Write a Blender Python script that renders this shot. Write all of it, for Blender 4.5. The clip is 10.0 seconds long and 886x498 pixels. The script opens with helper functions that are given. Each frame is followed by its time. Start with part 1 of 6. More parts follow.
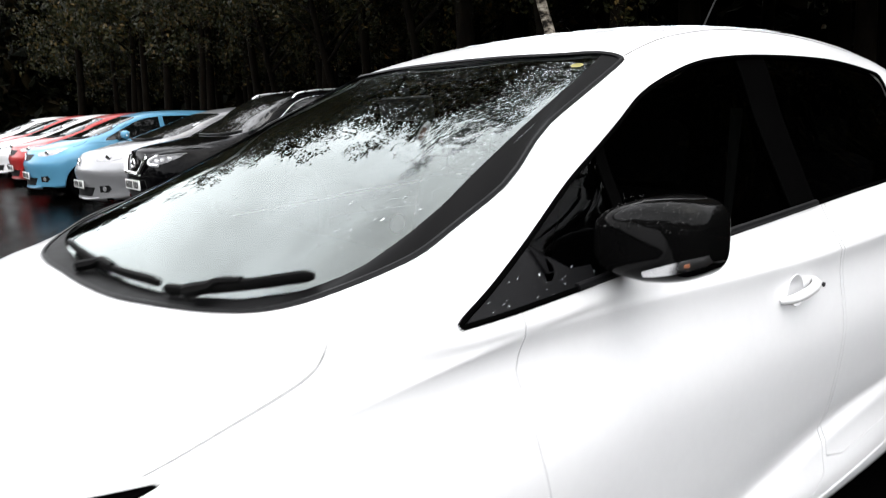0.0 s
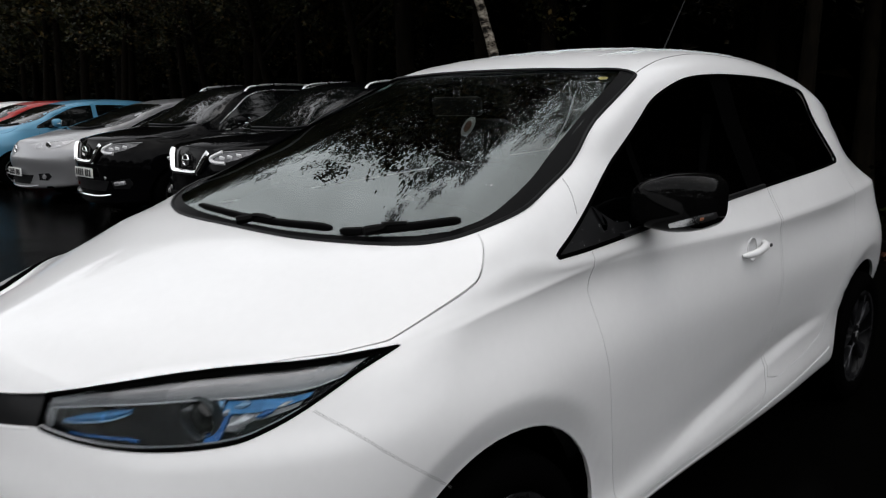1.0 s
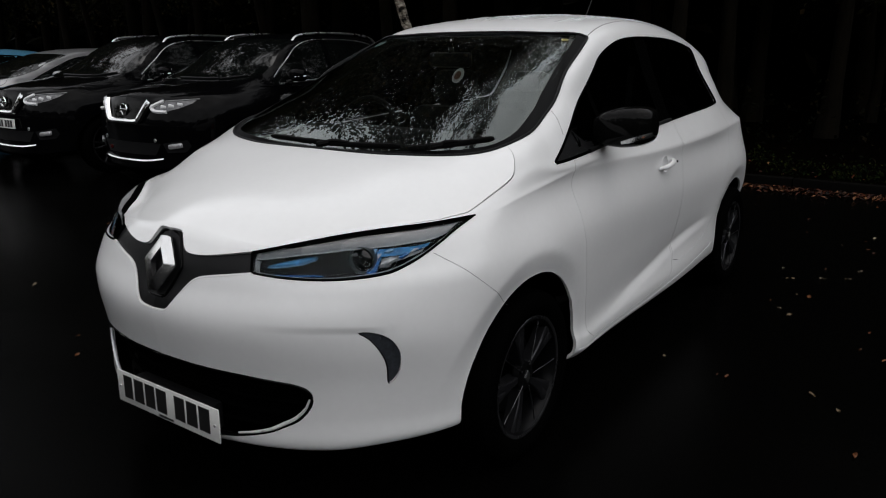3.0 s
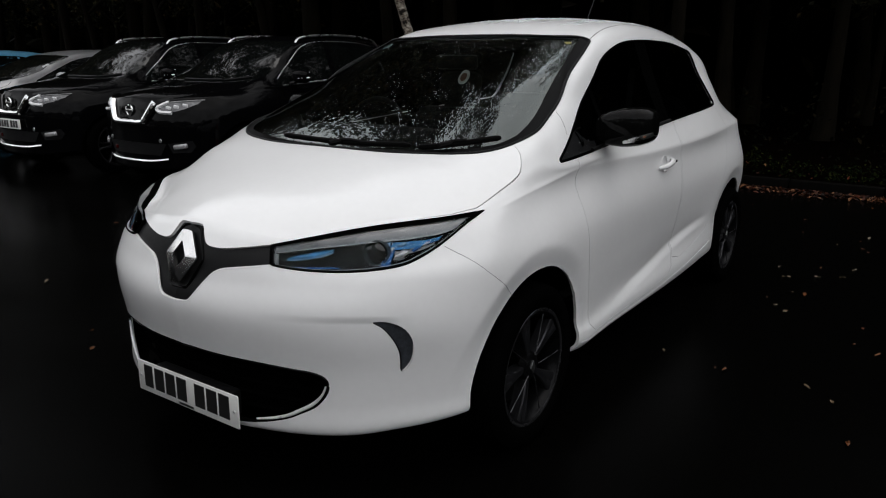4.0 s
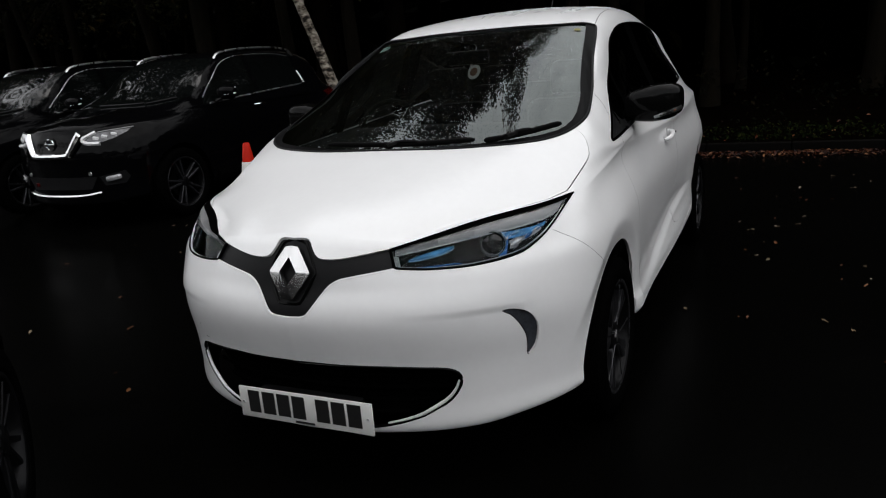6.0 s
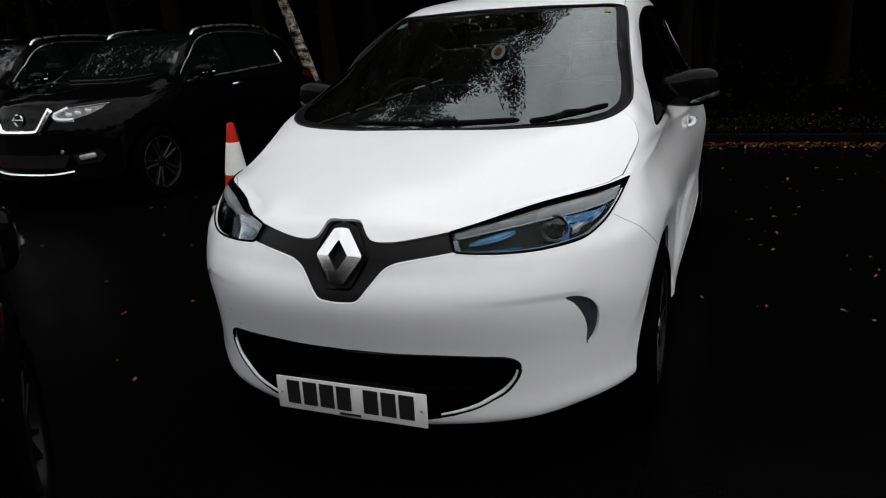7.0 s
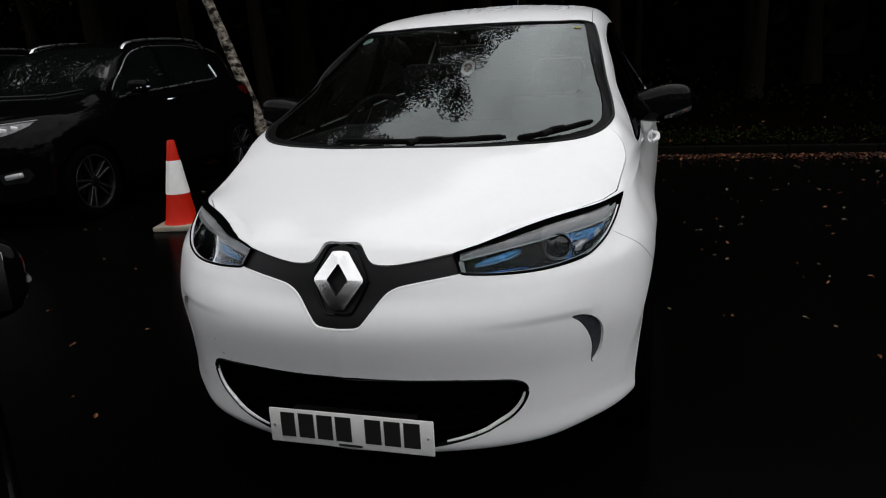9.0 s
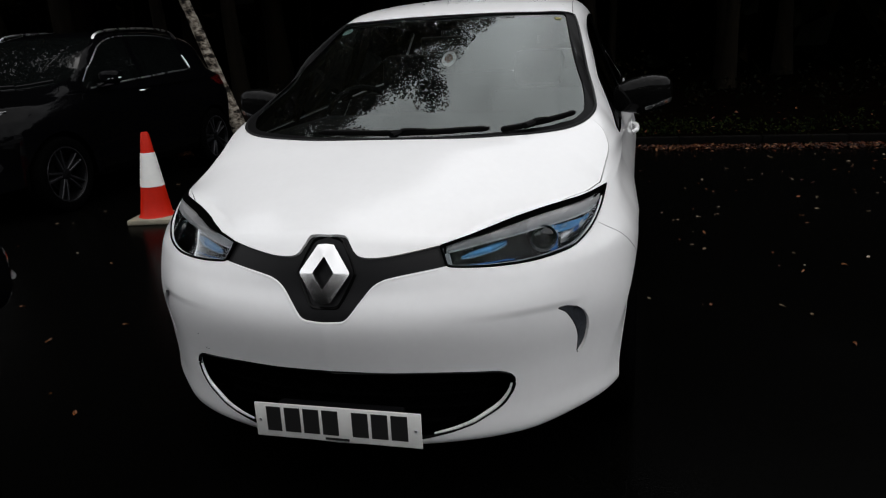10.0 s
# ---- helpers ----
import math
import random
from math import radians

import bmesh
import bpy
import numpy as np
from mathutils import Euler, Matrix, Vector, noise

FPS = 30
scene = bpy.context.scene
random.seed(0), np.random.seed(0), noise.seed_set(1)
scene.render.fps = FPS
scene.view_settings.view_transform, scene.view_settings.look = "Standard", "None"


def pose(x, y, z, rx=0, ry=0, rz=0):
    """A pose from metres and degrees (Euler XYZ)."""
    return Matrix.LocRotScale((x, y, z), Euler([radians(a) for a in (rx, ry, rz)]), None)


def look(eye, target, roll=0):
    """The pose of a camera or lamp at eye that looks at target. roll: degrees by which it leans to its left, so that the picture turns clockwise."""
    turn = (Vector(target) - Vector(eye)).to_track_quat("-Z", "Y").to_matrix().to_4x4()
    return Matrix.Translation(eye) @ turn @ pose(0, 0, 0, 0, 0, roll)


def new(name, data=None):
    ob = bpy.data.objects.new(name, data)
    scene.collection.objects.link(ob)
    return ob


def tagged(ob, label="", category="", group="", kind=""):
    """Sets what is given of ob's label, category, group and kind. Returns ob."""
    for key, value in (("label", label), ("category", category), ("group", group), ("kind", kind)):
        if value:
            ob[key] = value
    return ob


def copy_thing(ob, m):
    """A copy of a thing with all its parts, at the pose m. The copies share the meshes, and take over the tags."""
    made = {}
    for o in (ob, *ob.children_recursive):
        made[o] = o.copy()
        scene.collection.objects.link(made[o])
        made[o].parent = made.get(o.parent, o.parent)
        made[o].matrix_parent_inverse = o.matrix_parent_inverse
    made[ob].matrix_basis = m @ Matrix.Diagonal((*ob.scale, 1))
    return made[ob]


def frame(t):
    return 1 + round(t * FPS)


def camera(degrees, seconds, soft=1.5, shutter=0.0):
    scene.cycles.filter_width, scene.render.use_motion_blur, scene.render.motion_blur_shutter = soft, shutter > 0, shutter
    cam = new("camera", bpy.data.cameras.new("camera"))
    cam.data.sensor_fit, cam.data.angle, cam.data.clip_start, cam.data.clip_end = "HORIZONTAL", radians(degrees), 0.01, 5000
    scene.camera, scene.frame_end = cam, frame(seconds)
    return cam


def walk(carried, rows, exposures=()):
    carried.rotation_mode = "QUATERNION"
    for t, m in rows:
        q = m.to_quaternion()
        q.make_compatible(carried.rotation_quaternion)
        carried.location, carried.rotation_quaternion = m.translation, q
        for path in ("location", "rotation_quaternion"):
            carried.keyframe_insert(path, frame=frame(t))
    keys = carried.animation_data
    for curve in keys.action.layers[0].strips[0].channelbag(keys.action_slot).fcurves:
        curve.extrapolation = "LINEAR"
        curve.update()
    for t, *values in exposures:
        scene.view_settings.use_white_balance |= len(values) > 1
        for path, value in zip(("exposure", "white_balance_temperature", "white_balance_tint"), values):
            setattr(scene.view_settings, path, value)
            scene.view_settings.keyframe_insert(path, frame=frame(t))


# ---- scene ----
cam = camera(61.9, 10.0, soft=1.1, shutter=0.5)
PATH = [
    (0, (1.653, 0.393, 1.339), (0.118, 1.62, 0.969), -1.8),
    (0.3, (1.727, 0.187, 1.329), (0.223, 1.449, 0.949), 0.2),
    (0.5, (1.763, 0.067, 1.353), (0.297, 1.374, 0.975), 0.2),
    (1, (1.775, -0.277, 1.341), (0.4, 1.125, 0.965), 0.0),
    (1.5, (1.831, -0.584, 1.336), (0.534, 0.884, 0.936), 0.8),
    (2, (1.893, -0.877, 1.354), (0.679, 0.649, 0.912), 0.7),
    (2.5, (1.923, -1.097, 1.351), (0.804, 0.484, 0.853), 0.1),
    (4, (1.971, -1.329, 1.349), (0.863, 0.26, 0.856), 0.4),
    (4.5, (1.87, -1.391, 1.346), (0.802, 0.232, 0.872), -0.3),
    (5, (1.652, -1.509, 1.345), (0.705, 0.174, 0.822), -3.4),
    (5.5, (1.515, -1.637, 1.341), (0.615, 0.081, 0.855), -3.4),
    (6, (1.414, -1.741, 1.363), (0.566, -0.002, 0.859), -4.8),
    (7.5, (0.956, -1.771, 1.337), (0.284, 0.03, 0.786), -2.6),
    (8, (0.905, -1.766, 1.347), (0.301, 0.065, 0.817), -3.7),
    (8.5, (0.871, -1.776, 1.354), (0.297, 0.064, 0.818), -4.3),
    (9, (0.856, -1.779, 1.36), (0.306, 0.073, 0.841), -3.0),
    (9.5, (0.837, -1.779, 1.364), (0.317, 0.082, 0.845), -2.7),
    (10, (0.825, -1.782, 1.363), (0.34, 0.08, 0.818), -2.9),
]
EXPOSURES = [(0.0, 1.45), (0.25, 1.1), (0.5, 0.40), (1.0, 0.09), (1.6, -0.08), (2.0, -0.14), (2.5, -0.2), (4.0, -0.02), (4.5, 0.03), (5.0, 0.1), (10.0, 0.05)]
walk(cam, [(t, look(eye, target, roll)) for t, eye, target, roll in PATH], EXPOSURES)

# ---- daylight: a grey autumn sky, open over the car park, with a veiled sun ----
world = bpy.data.worlds.new("overcast")
scene.world = world
world.use_nodes = True
wn, wl = world.node_tree.nodes, world.node_tree.links
sky = wn.new("ShaderNodeTexSky")
sky.sky_type, sky.sun_disc = "NISHITA", False
sky.sun_elevation, sky.sun_rotation = radians(80), radians(120)
sky.air_density, sky.dust_density = 1.0, 4.0
grey = wn.new("ShaderNodeHueSaturation")
grey.inputs["Saturation"].default_value = 0.32
wl.new(sky.outputs[0], grey.inputs["Color"])
even = wn.new("ShaderNodeGamma")
even.inputs[1].default_value = 0.40
wl.new(grey.outputs[0], even.inputs[0])
# broken cloud over the whole sky
cloud, span, thick = [wn.new("ShaderNode" + k) for k in ("TexNoise", "MapRange", "VectorMath")]
cloud.inputs["Scale"].default_value, cloud.inputs["Detail"].default_value = 4.2, 7.0
wl.new(wn.new("ShaderNodeTexCoord").outputs["Generated"], cloud.inputs["Vector"])
wl.new(cloud.outputs[0], span.inputs["Value"])
for k, value in (("From Min", .3), ("From Max", .7), ("To Min", .66), ("To Max", 1.34)):
    span.inputs[k].default_value = value
thick.operation = "MULTIPLY"
wl.new(even.outputs[0], thick.inputs[0])
wl.new(span.outputs[0], thick.inputs[1])
wl.new(thick.outputs[0], wn["Background"].inputs[0])
wn["Background"].inputs[1].default_value = 0.60

sun_data = bpy.data.lights.new("sun", "SUN")
sun_data.energy, sun_data.angle, sun_data.color = 0.5, radians(176), (1.0, 0.97, 0.93)
sun = new("sun", sun_data)
sun.matrix_world = look((1.6, 1.1, 17), (0, 2, 0))

# ---- materials ----
def base_mat(name):
    m = bpy.data.materials.new(name)
    m.use_nodes = True
    return m, m.node_tree.nodes, m.node_tree.links, m.node_tree.nodes["Principled BSDF"]


def noise_node(nodes, links, scale, detail=6.0, rough=0.6, coords=None, stretch=(1, 1, 1)):
    tc = nodes.new("ShaderNodeTexCoord")
    mp = nodes.new("ShaderNodeMapping")
    mp.inputs["Scale"].default_value = stretch
    links.new(tc.outputs[coords or "Object"], mp.inputs[0])
    n = nodes.new("ShaderNodeTexNoise")
    n.inputs["Scale"].default_value, n.inputs["Detail"].default_value, n.inputs["Roughness"].default_value = scale, detail, rough
    links.new(mp.outputs[0], n.inputs["Vector"])
    return n


def ramp(nodes, links, fac, stops):
    r = nodes.new("ShaderNodeValToRGB")
    e = r.color_ramp.elements
    while len(e) < len(stops):
        e.new(0.5)
    for k, (p, c) in enumerate(stops):
        e[k].position = p
        e[k].color = (*c, 1) if len(c) == 3 else c
    links.new(fac, r.inputs[0])
    return r


def surface(name, color, rough=0.5, metal=0.0, spread=0.15, scale=8.0, fine=90.0, bump=0.0, coat=0.0, rough_spread=0.08, ior=1.5, coat_rough=0.03, gloss=0.5):
    """A procedural material: colour that varies at two scales, roughness that varies, and a fine relief."""
    m, n, l, p = base_mat(name)
    a, b = noise_node(n, l, scale), noise_node(n, l, fine, 3.0)
    mix = n.new("ShaderNodeMath")
    mix.operation = "MULTIPLY_ADD"
    l.new(b.outputs[0], mix.inputs[0])
    mix.inputs[1].default_value = 0.35
    l.new(a.outputs[0], mix.inputs[2])
    lo, hi = [tuple(min(1, c * k) for c in color) for k in (1 - spread, 1 + spread)]
    r = ramp(n, l, mix.outputs[0], [(0.4, lo), (0.95, hi)])
    l.new(r.outputs[0], p.inputs["Base Color"])
    rr = n.new("ShaderNodeMapRange")
    l.new(a.outputs[0], rr.inputs["Value"])
    rr.inputs["To Min"].default_value, rr.inputs["To Max"].default_value = max(0, rough - rough_spread), min(1, rough + rough_spread)
    l.new(rr.outputs[0], p.inputs["Roughness"])
    p.inputs["Metallic"].default_value, p.inputs["IOR"].default_value = metal, ior if gloss else 1.0
    p.inputs["Specular IOR Level"].default_value = gloss
    p.inputs["Coat Weight"].default_value, p.inputs["Coat Roughness"].default_value = coat, coat_rough
    if bump:
        bp = n.new("ShaderNodeBump")
        bp.inputs["Strength"].default_value, bp.inputs["Distance"].default_value = bump, 0.004
        l.new(b.outputs[0], bp.inputs["Height"])
        l.new(bp.outputs[0], p.inputs["Normal"])
    return m


def pane(name, tint, ior=1.5, rough=0.0, sheen=(1, 1, 1)):
    """Thin glass: it lets a tinted part through and mirrors the rest by its angle."""
    m, n, l, p = base_mat(name)
    n.remove(p)
    t, g, f, mix = [n.new("ShaderNode" + k) for k in ("BsdfTransparent", "BsdfGlossy", "Fresnel", "MixShader")]
    t.inputs[0].default_value = (*tint, 1)
    g.inputs["Color"].default_value = (*sheen, 1)
    g.inputs["Roughness"].default_value = rough
    f.inputs[0].default_value = ior
    l.new(f.outputs[0], mix.inputs[0])
    l.new(t.outputs[0], mix.inputs[1])
    l.new(g.outputs[0], mix.inputs[2])
    l.new(mix.outputs[0], n["Material Output"].inputs[0])
    return m


def paint(name, color, flake=0.0, dirt=0.03):
    m = surface(name, color, rough=0.32, spread=dirt, scale=2.5, fine=40.0, coat=0.7, metal=flake, rough_spread=0.05, gloss=0.2, ior=1.45)
    return m


WHITE = paint("white_paint", (0.735, 0.735, 0.74))
BLACK_PAINT = surface("black_paint", (0.0012, 0.0012, 0.0015), 0.05, spread=0.2, scale=2.5, rough_spread=0.03, gloss=0.07)
SILVER = paint("silver_paint", (0.31, 0.31, 0.32), 0.6)
BLUE = paint("light_blue_paint", (0.085, 0.26, 0.40), 0.2)
RED = paint("red_paint", (0.34, 0.014, 0.014), 0.1)
TRIM = surface("black_trim", (0.006, 0.006, 0.0065), 0.42, fine=300, bump=0.1, gloss=0.12)
GLOSS = surface("gloss_black", (0.002, 0.002, 0.002), 0.06, rough_spread=0.02, gloss=0.09)
RUBBER = surface("rubber", (0.0012, 0.0012, 0.0012), 0.75, fine=160, bump=0.3, gloss=0.0)
CAVITY = surface("dark_liner", (0.001, 0.001, 0.001), 0.9, fine=60, bump=0.3, gloss=0.0)
SHUT_LINE = surface("shut_line", (0.001, 0.001, 0.001), 0.9, gloss=0.0)
CHROME = surface("chrome", (0.82, 0.82, 0.83), 0.10, metal=1.0, spread=0.04, rough_spread=0.06)
SATIN = surface("satin_chrome", (0.70, 0.70, 0.71), 0.28, metal=1.0, spread=0.06)
ALLOY_DARK = surface("dark_alloy", (0.004, 0.004, 0.0045), 0.32, metal=0.3, spread=0.2, gloss=0.12)
ALLOY = surface("machined_alloy", (0.06, 0.06, 0.064), 0.28, metal=0.8, spread=0.3, fine=220)
SPOKE_GREY = surface("spoke_grey", (0.030, 0.030, 0.033), 0.30, metal=0.7, spread=0.4, fine=220)
BLUE_TRIM = surface("blue_lamp_trim", (0.03, 0.14, 0.30), 0.25, metal=0.5, spread=0.5, scale=30, fine=120)
DEEP_BLUE = surface("deep_blue_trim", (0.012, 0.08, 0.24), 0.2, metal=0.5, spread=0.6, scale=40, fine=120)
SEAM = surface("seam_grey", (0.10, 0.10, 0.10), 0.6)
ICE = surface("clear_reflector", (0.17, 0.31, 0.46), 0.25, metal=0.6, spread=0.4, scale=40)
LAMP_RING = surface("near_black_ring", (0.006, 0.012, 0.014), 0.3, metal=0.3)
LAMP_MID = surface("mid_sheen_bezel", (0.145, 0.145, 0.15), 0.33, metal=0.25, spread=0.2, scale=14)
LAMP_FAINT = surface("faint_sheen_bezel", (0.085, 0.085, 0.089), 0.33, metal=0.25, spread=0.25, scale=14)
PILLAR = surface("pillar_black", (0.0012, 0.0012, 0.0012), 0.6, gloss=0.0)
LAMP_BLACK = surface("lamp_housing", (0.002, 0.002, 0.0025), 0.25, spread=0.2, gloss=0.05)
LAMP_GREY = surface("lamp_bezel", (0.215, 0.215, 0.22), 0.35, metal=0.3, spread=0.10, scale=6)
WIPER = surface("wiper_rubber", (0.003, 0.003, 0.003), 0.5, spread=0.2, gloss=0.03)
LAMP_CLEAR = surface("lamp_clear", (0.38, 0.38, 0.39), 0.25, metal=0.5, spread=0.4, scale=25)
PLATE = surface("plate_white", (0.72, 0.72, 0.70), 0.35, spread=0.05, fine=300)
INK = surface("plate_ink", (0.012, 0.012, 0.012), 0.5)
AMBER = surface("amber_lens", (0.34, 0.14, 0.08), 0.2)
RED_LENS = surface("red_lens", (0.035, 0.002, 0.002), 0.15, gloss=0.1)
CABIN = surface("cabin_plastic", (0.006, 0.006, 0.0065), 0.7, fine=200, bump=0.2, gloss=0.06)
FABRIC = surface("seat_fabric", (0.016, 0.016, 0.018), 0.9, fine=350, bump=0.4, gloss=0.1)
GLASS = pane("windscreen_glass", (0.62, 0.68, 0.66), 2.05, sheen=(0.93, 1.0, 0.98))
TINTED = pane("tinted_glass", (0.06, 0.065, 0.065), 1.12)
LENS = pane("lamp_lens", (0.93, 0.95, 0.96), 1.15)
VENT = surface("vent_grille", (0.034, 0.038, 0.045), 0.3, spread=0.6, scale=60, fine=150, bump=0.3)
FRIT = surface("screen_print", (0.003, 0.003, 0.0032), 0.4, spread=0.2, gloss=0.035)
SUV_LAMP = surface("suv_lamp_clear", (0.12, 0.12, 0.125), 0.15, metal=0.5, spread=0.6, scale=22, fine=60)
LAMP_BRIGHT = surface("lamp_bright", (0.75, 0.75, 0.76), 0.3, metal=0.3, spread=0.15, scale=20)
MIRROR = surface("mirror_glass", (0.8, 0.8, 0.82), 0.02, metal=1.0, spread=0.01, rough_spread=0.01)
DARK_GLASS = surface("dark_car_glass", (0.002, 0.0025, 0.0025), 0.03, spread=0.3, rough_spread=0.02, gloss=0.5)

# ---- the form of a car body: plan line, level lines and roof sections ----
def pchip(xs, ys):
    """A smooth curve through knots that never swings past them."""
    xs, ys = np.asarray(xs, float), np.asarray(ys, float)
    h, d = np.diff(xs), np.diff(ys) / np.diff(xs)
    m = np.zeros(len(xs))
    m[0], m[-1] = d[0], d[-1]
    for i in range(1, len(xs) - 1):
        if d[i - 1] * d[i] > 0:
            w1, w2 = 2 * h[i] + h[i - 1], h[i] + 2 * h[i - 1]
            m[i] = (w1 + w2) / (w1 / d[i - 1] + w2 / d[i])

    def f(x):
        x = np.clip(np.asarray(x, float), xs[0], xs[-1])
        i = np.clip(np.searchsorted(xs, x) - 1, 0, len(xs) - 2)
        t = (x - xs[i]) / h[i]
        return ((2 * t**3 - 3 * t**2 + 1) * ys[i] + (t**3 - 2 * t**2 + t) * h[i] * m[i]
                + (-2 * t**3 + 3 * t**2) * ys[i + 1] + (t**3 - t**2) * h[i] * m[i + 1])
    return f


def catmull(points, n, closed=False):
    """n points along a rounded curve through the given ones."""
    p = np.asarray(points, float)
    q = np.vstack([p[-1:], p, p[:2]]) if closed else np.vstack([2 * p[0] - p[1], p, 2 * p[-1] - p[-2]])
    k = len(p) if closed else len(p) - 1
    u = np.linspace(0, k, n, endpoint=not closed)
    i = np.minimum(u.astype(int), k - 1)
    t = (u - i)[:, None]
    a, b, c, d = q[i], q[i + 1], q[i + 2], q[i + 3]
    return 0.5 * (2 * b + (c - a) * t + (2 * a - 5 * b + 4 * c - d) * t**2 + (3 * b - a - 3 * c + d) * t**3)


WRAP_KEYS = (0, 3, 5, 7, 8, 10, 12, 14, 16)


def car_shell(plan, levels, brim_z, brim_in, centre, rows, n_wrap=240, n_low=92, n_up=44):
    """The vertices and faces of a whole body skin. plan: 17 points from the middle of the nose round to the middle of the tail; levels: for each
    level line its heights and insets at nine stations; brim: the line where side and top meet; centre: heights along the middle; rows: sections."""
    stations = np.arange(17)
    u = np.concatenate([np.linspace(0, 8, int(n_wrap * 0.62), endpoint=False), np.linspace(8, 16, int(n_wrap * 0.38))])
    dense = catmull(plan, 1601)
    base = np.stack([np.interp(u, np.linspace(0, 16, 1601), dense[:, i]) for i in (0, 1)], 1)
    tangent = np.gradient(base, axis=0)
    tangent /= np.linalg.norm(tangent, axis=1)[:, None]
    tangent[0], tangent[-1] = (1, 0), (-1, 0)
    outward = np.stack([tangent[:, 1], -tangent[:, 0]], 1)
    lines = []
    for z, inset in levels:
        zz, ii = pchip(WRAP_KEYS, z)(u), pchip(WRAP_KEYS, inset)(u)
        lines.append(np.column_stack([base - outward * ii[:, None], zz]))
    zz, ii = pchip(stations, brim_z)(u), pchip(stations, brim_in)(u)
    brim = np.column_stack([base - outward * ii[:, None], zz])
    brim[:, 1] = np.maximum.accumulate(brim[:, 1] + np.arange(len(u)) * 1e-6)
    for line in lines + [brim]:
        line[:, 0] = np.maximum(line[:, 0], 0)
        line[0, 0] = line[-1, 0] = 0
    lines.append(brim)
    lines = np.array(lines)
    low = np.array([catmull(lines[:, j], n_low) for j in range(len(u))])
    zc = pchip(*zip(*centre))
    ys = [r[0] for r in rows]
    kx, kz = pchip(brim[:, 1], brim[:, 0]), pchip(brim[:, 1], brim[:, 2])
    fx, fz = [], []
    for i in range(4):
        fx.append(pchip(ys, [r[1 + 2 * i] / max(float(kx(r[0])), 0.01) for r in rows]))
        fz.append(pchip(ys, [(r[2 + 2 * i] - float(kz(r[0]))) / (float(zc(r[0])) - float(kz(r[0]))) for r in rows]))
    up = []
    for j in range(len(u)):
        x, y, z = brim[j]
        top = float(zc(y))
        sec = [(x, z)] + [(x * float(fx[i](y)), z + (top - z) * float(fz[i](y))) for i in range(4)] + [(0, top)]
        mirror = sec + [(-a, b) for a, b in sec[-2::-1]]
        c = catmull(mirror, 2 * n_up - 1)[:n_up]
        c[-1, 0] = 0
        up.append(np.column_stack([c[:, 0], np.full(n_up, y), c[:, 1]]))
    grid = np.concatenate([low, np.array(up)[:, 1:]], 1)
    a, b = grid.shape[:2]
    half = grid.reshape(-1, 3)
    verts = np.vstack([half, half * (-1, 1, 1)])
    faces = []
    for i in range(a - 1):
        for j in range(b - 1):
            p, q, r, s = i * b + j, (i + 1) * b + j, (i + 1) * b + j + 1, i * b + j + 1
            faces.append((p, q, r, s))
            faces.append(tuple(a * b + k for k in (s, r, q, p)))
    bm = bmesh.new()
    made = [bm.verts.new(v) for v in verts]
    for f in faces:
        bm.faces.new([made[k] for k in f])
    bmesh.ops.remove_doubles(bm, verts=bm.verts, dist=0.00002)
    bmesh.ops.dissolve_degenerate(bm, edges=bm.edges, dist=0.00002)
    bmesh.ops.recalc_face_normals(bm, faces=bm.faces)
    if sum(f.normal.z for f in bm.faces if f.calc_center_median().z > 1.2) < 0:
        bmesh.ops.reverse_faces(bm, faces=bm.faces)
    return bm


# the white hatchback: nose at y = 0, tail at y = 4.08, its left side at +x
HATCH_PLAN = [(0, 0), (.2, .018), (.4, .075), (.565, .162), (.691, .283), (.788, .410), (.848, .572), (.872, .84), (.870, 1.17),
              (.852, 1.6), (.852, 2.2), (.858, 2.8), (.858, 3.43), (.815, 3.76), (.70, 3.95), (.42, 4.055), (0, 4.085)]
HATCH_SILL = [
    ((.205, .214, .236, .245, .218, .215, .26, .30, .30), (.09, .08, .07, .08, .05, .05, .06, .10, .10)),
    ((.228, .238, .262, .272, .255, .25, .29, .33, .33), (.035, .03, .025, .03, .015, .015, .025, .05, .05)),
    ((.34, .33, .33, .33, .300, .318, .36, .42, .42), (.034, .028, .022, .01, .010, .006, .01, .02, .02)),
]
HATCH_LEVELS = HATCH_SILL + [
    ((.45, .44, .43, .43, .36, .42, .48, .52, .52), (.030, .022, .014, 0, .022, .026, .006, .01, .01)),
    ((.60, .60, .58, .60, .53, .57, .60, .62, .62), (.004, 0, 0, 0, .013, .013, 0, 0, 0)),
    ((.70, .71, .72, .74, .74, .74, .76, .75, .75), (.04, .03, .02, .006, .01, 0, 0, .01, .01)),
    ((.785, .775, .785, .87, .895, .89, .90, .90, .90), (.068, .065, .055, .058, .058, .020, .035, .05, .05)),
]
HATCH_BRIM_Z = (.862, .845, .827, .842, .860, .874, .886, .928, .955, .957, .952, .965, .99, 1.0, 1.0, .99, .98)
HATCH_BRIM_IN = (.100, .108, .106, .10, .10, .106, .112, .094, .073, .045, .018, .020, .05, .07, .09, .06, .05)
HATCH_CENTRE = [(.100, .862), (.12, .872), (.15, .885), (.2, .902), (.3, .928), (.5, .981), (.66, 1.021), (.72, 1.034), (.77, 1.042), (.83, 1.058), (.95, 1.112), (1.15, 1.207),
                (1.5, 1.357), (1.87, 1.509), (2.0, 1.538), (2.35, 1.572), (2.7, 1.578), (3.1, 1.562), (3.6, 1.48), (3.85, 1.27), (4.03, 1.0)]
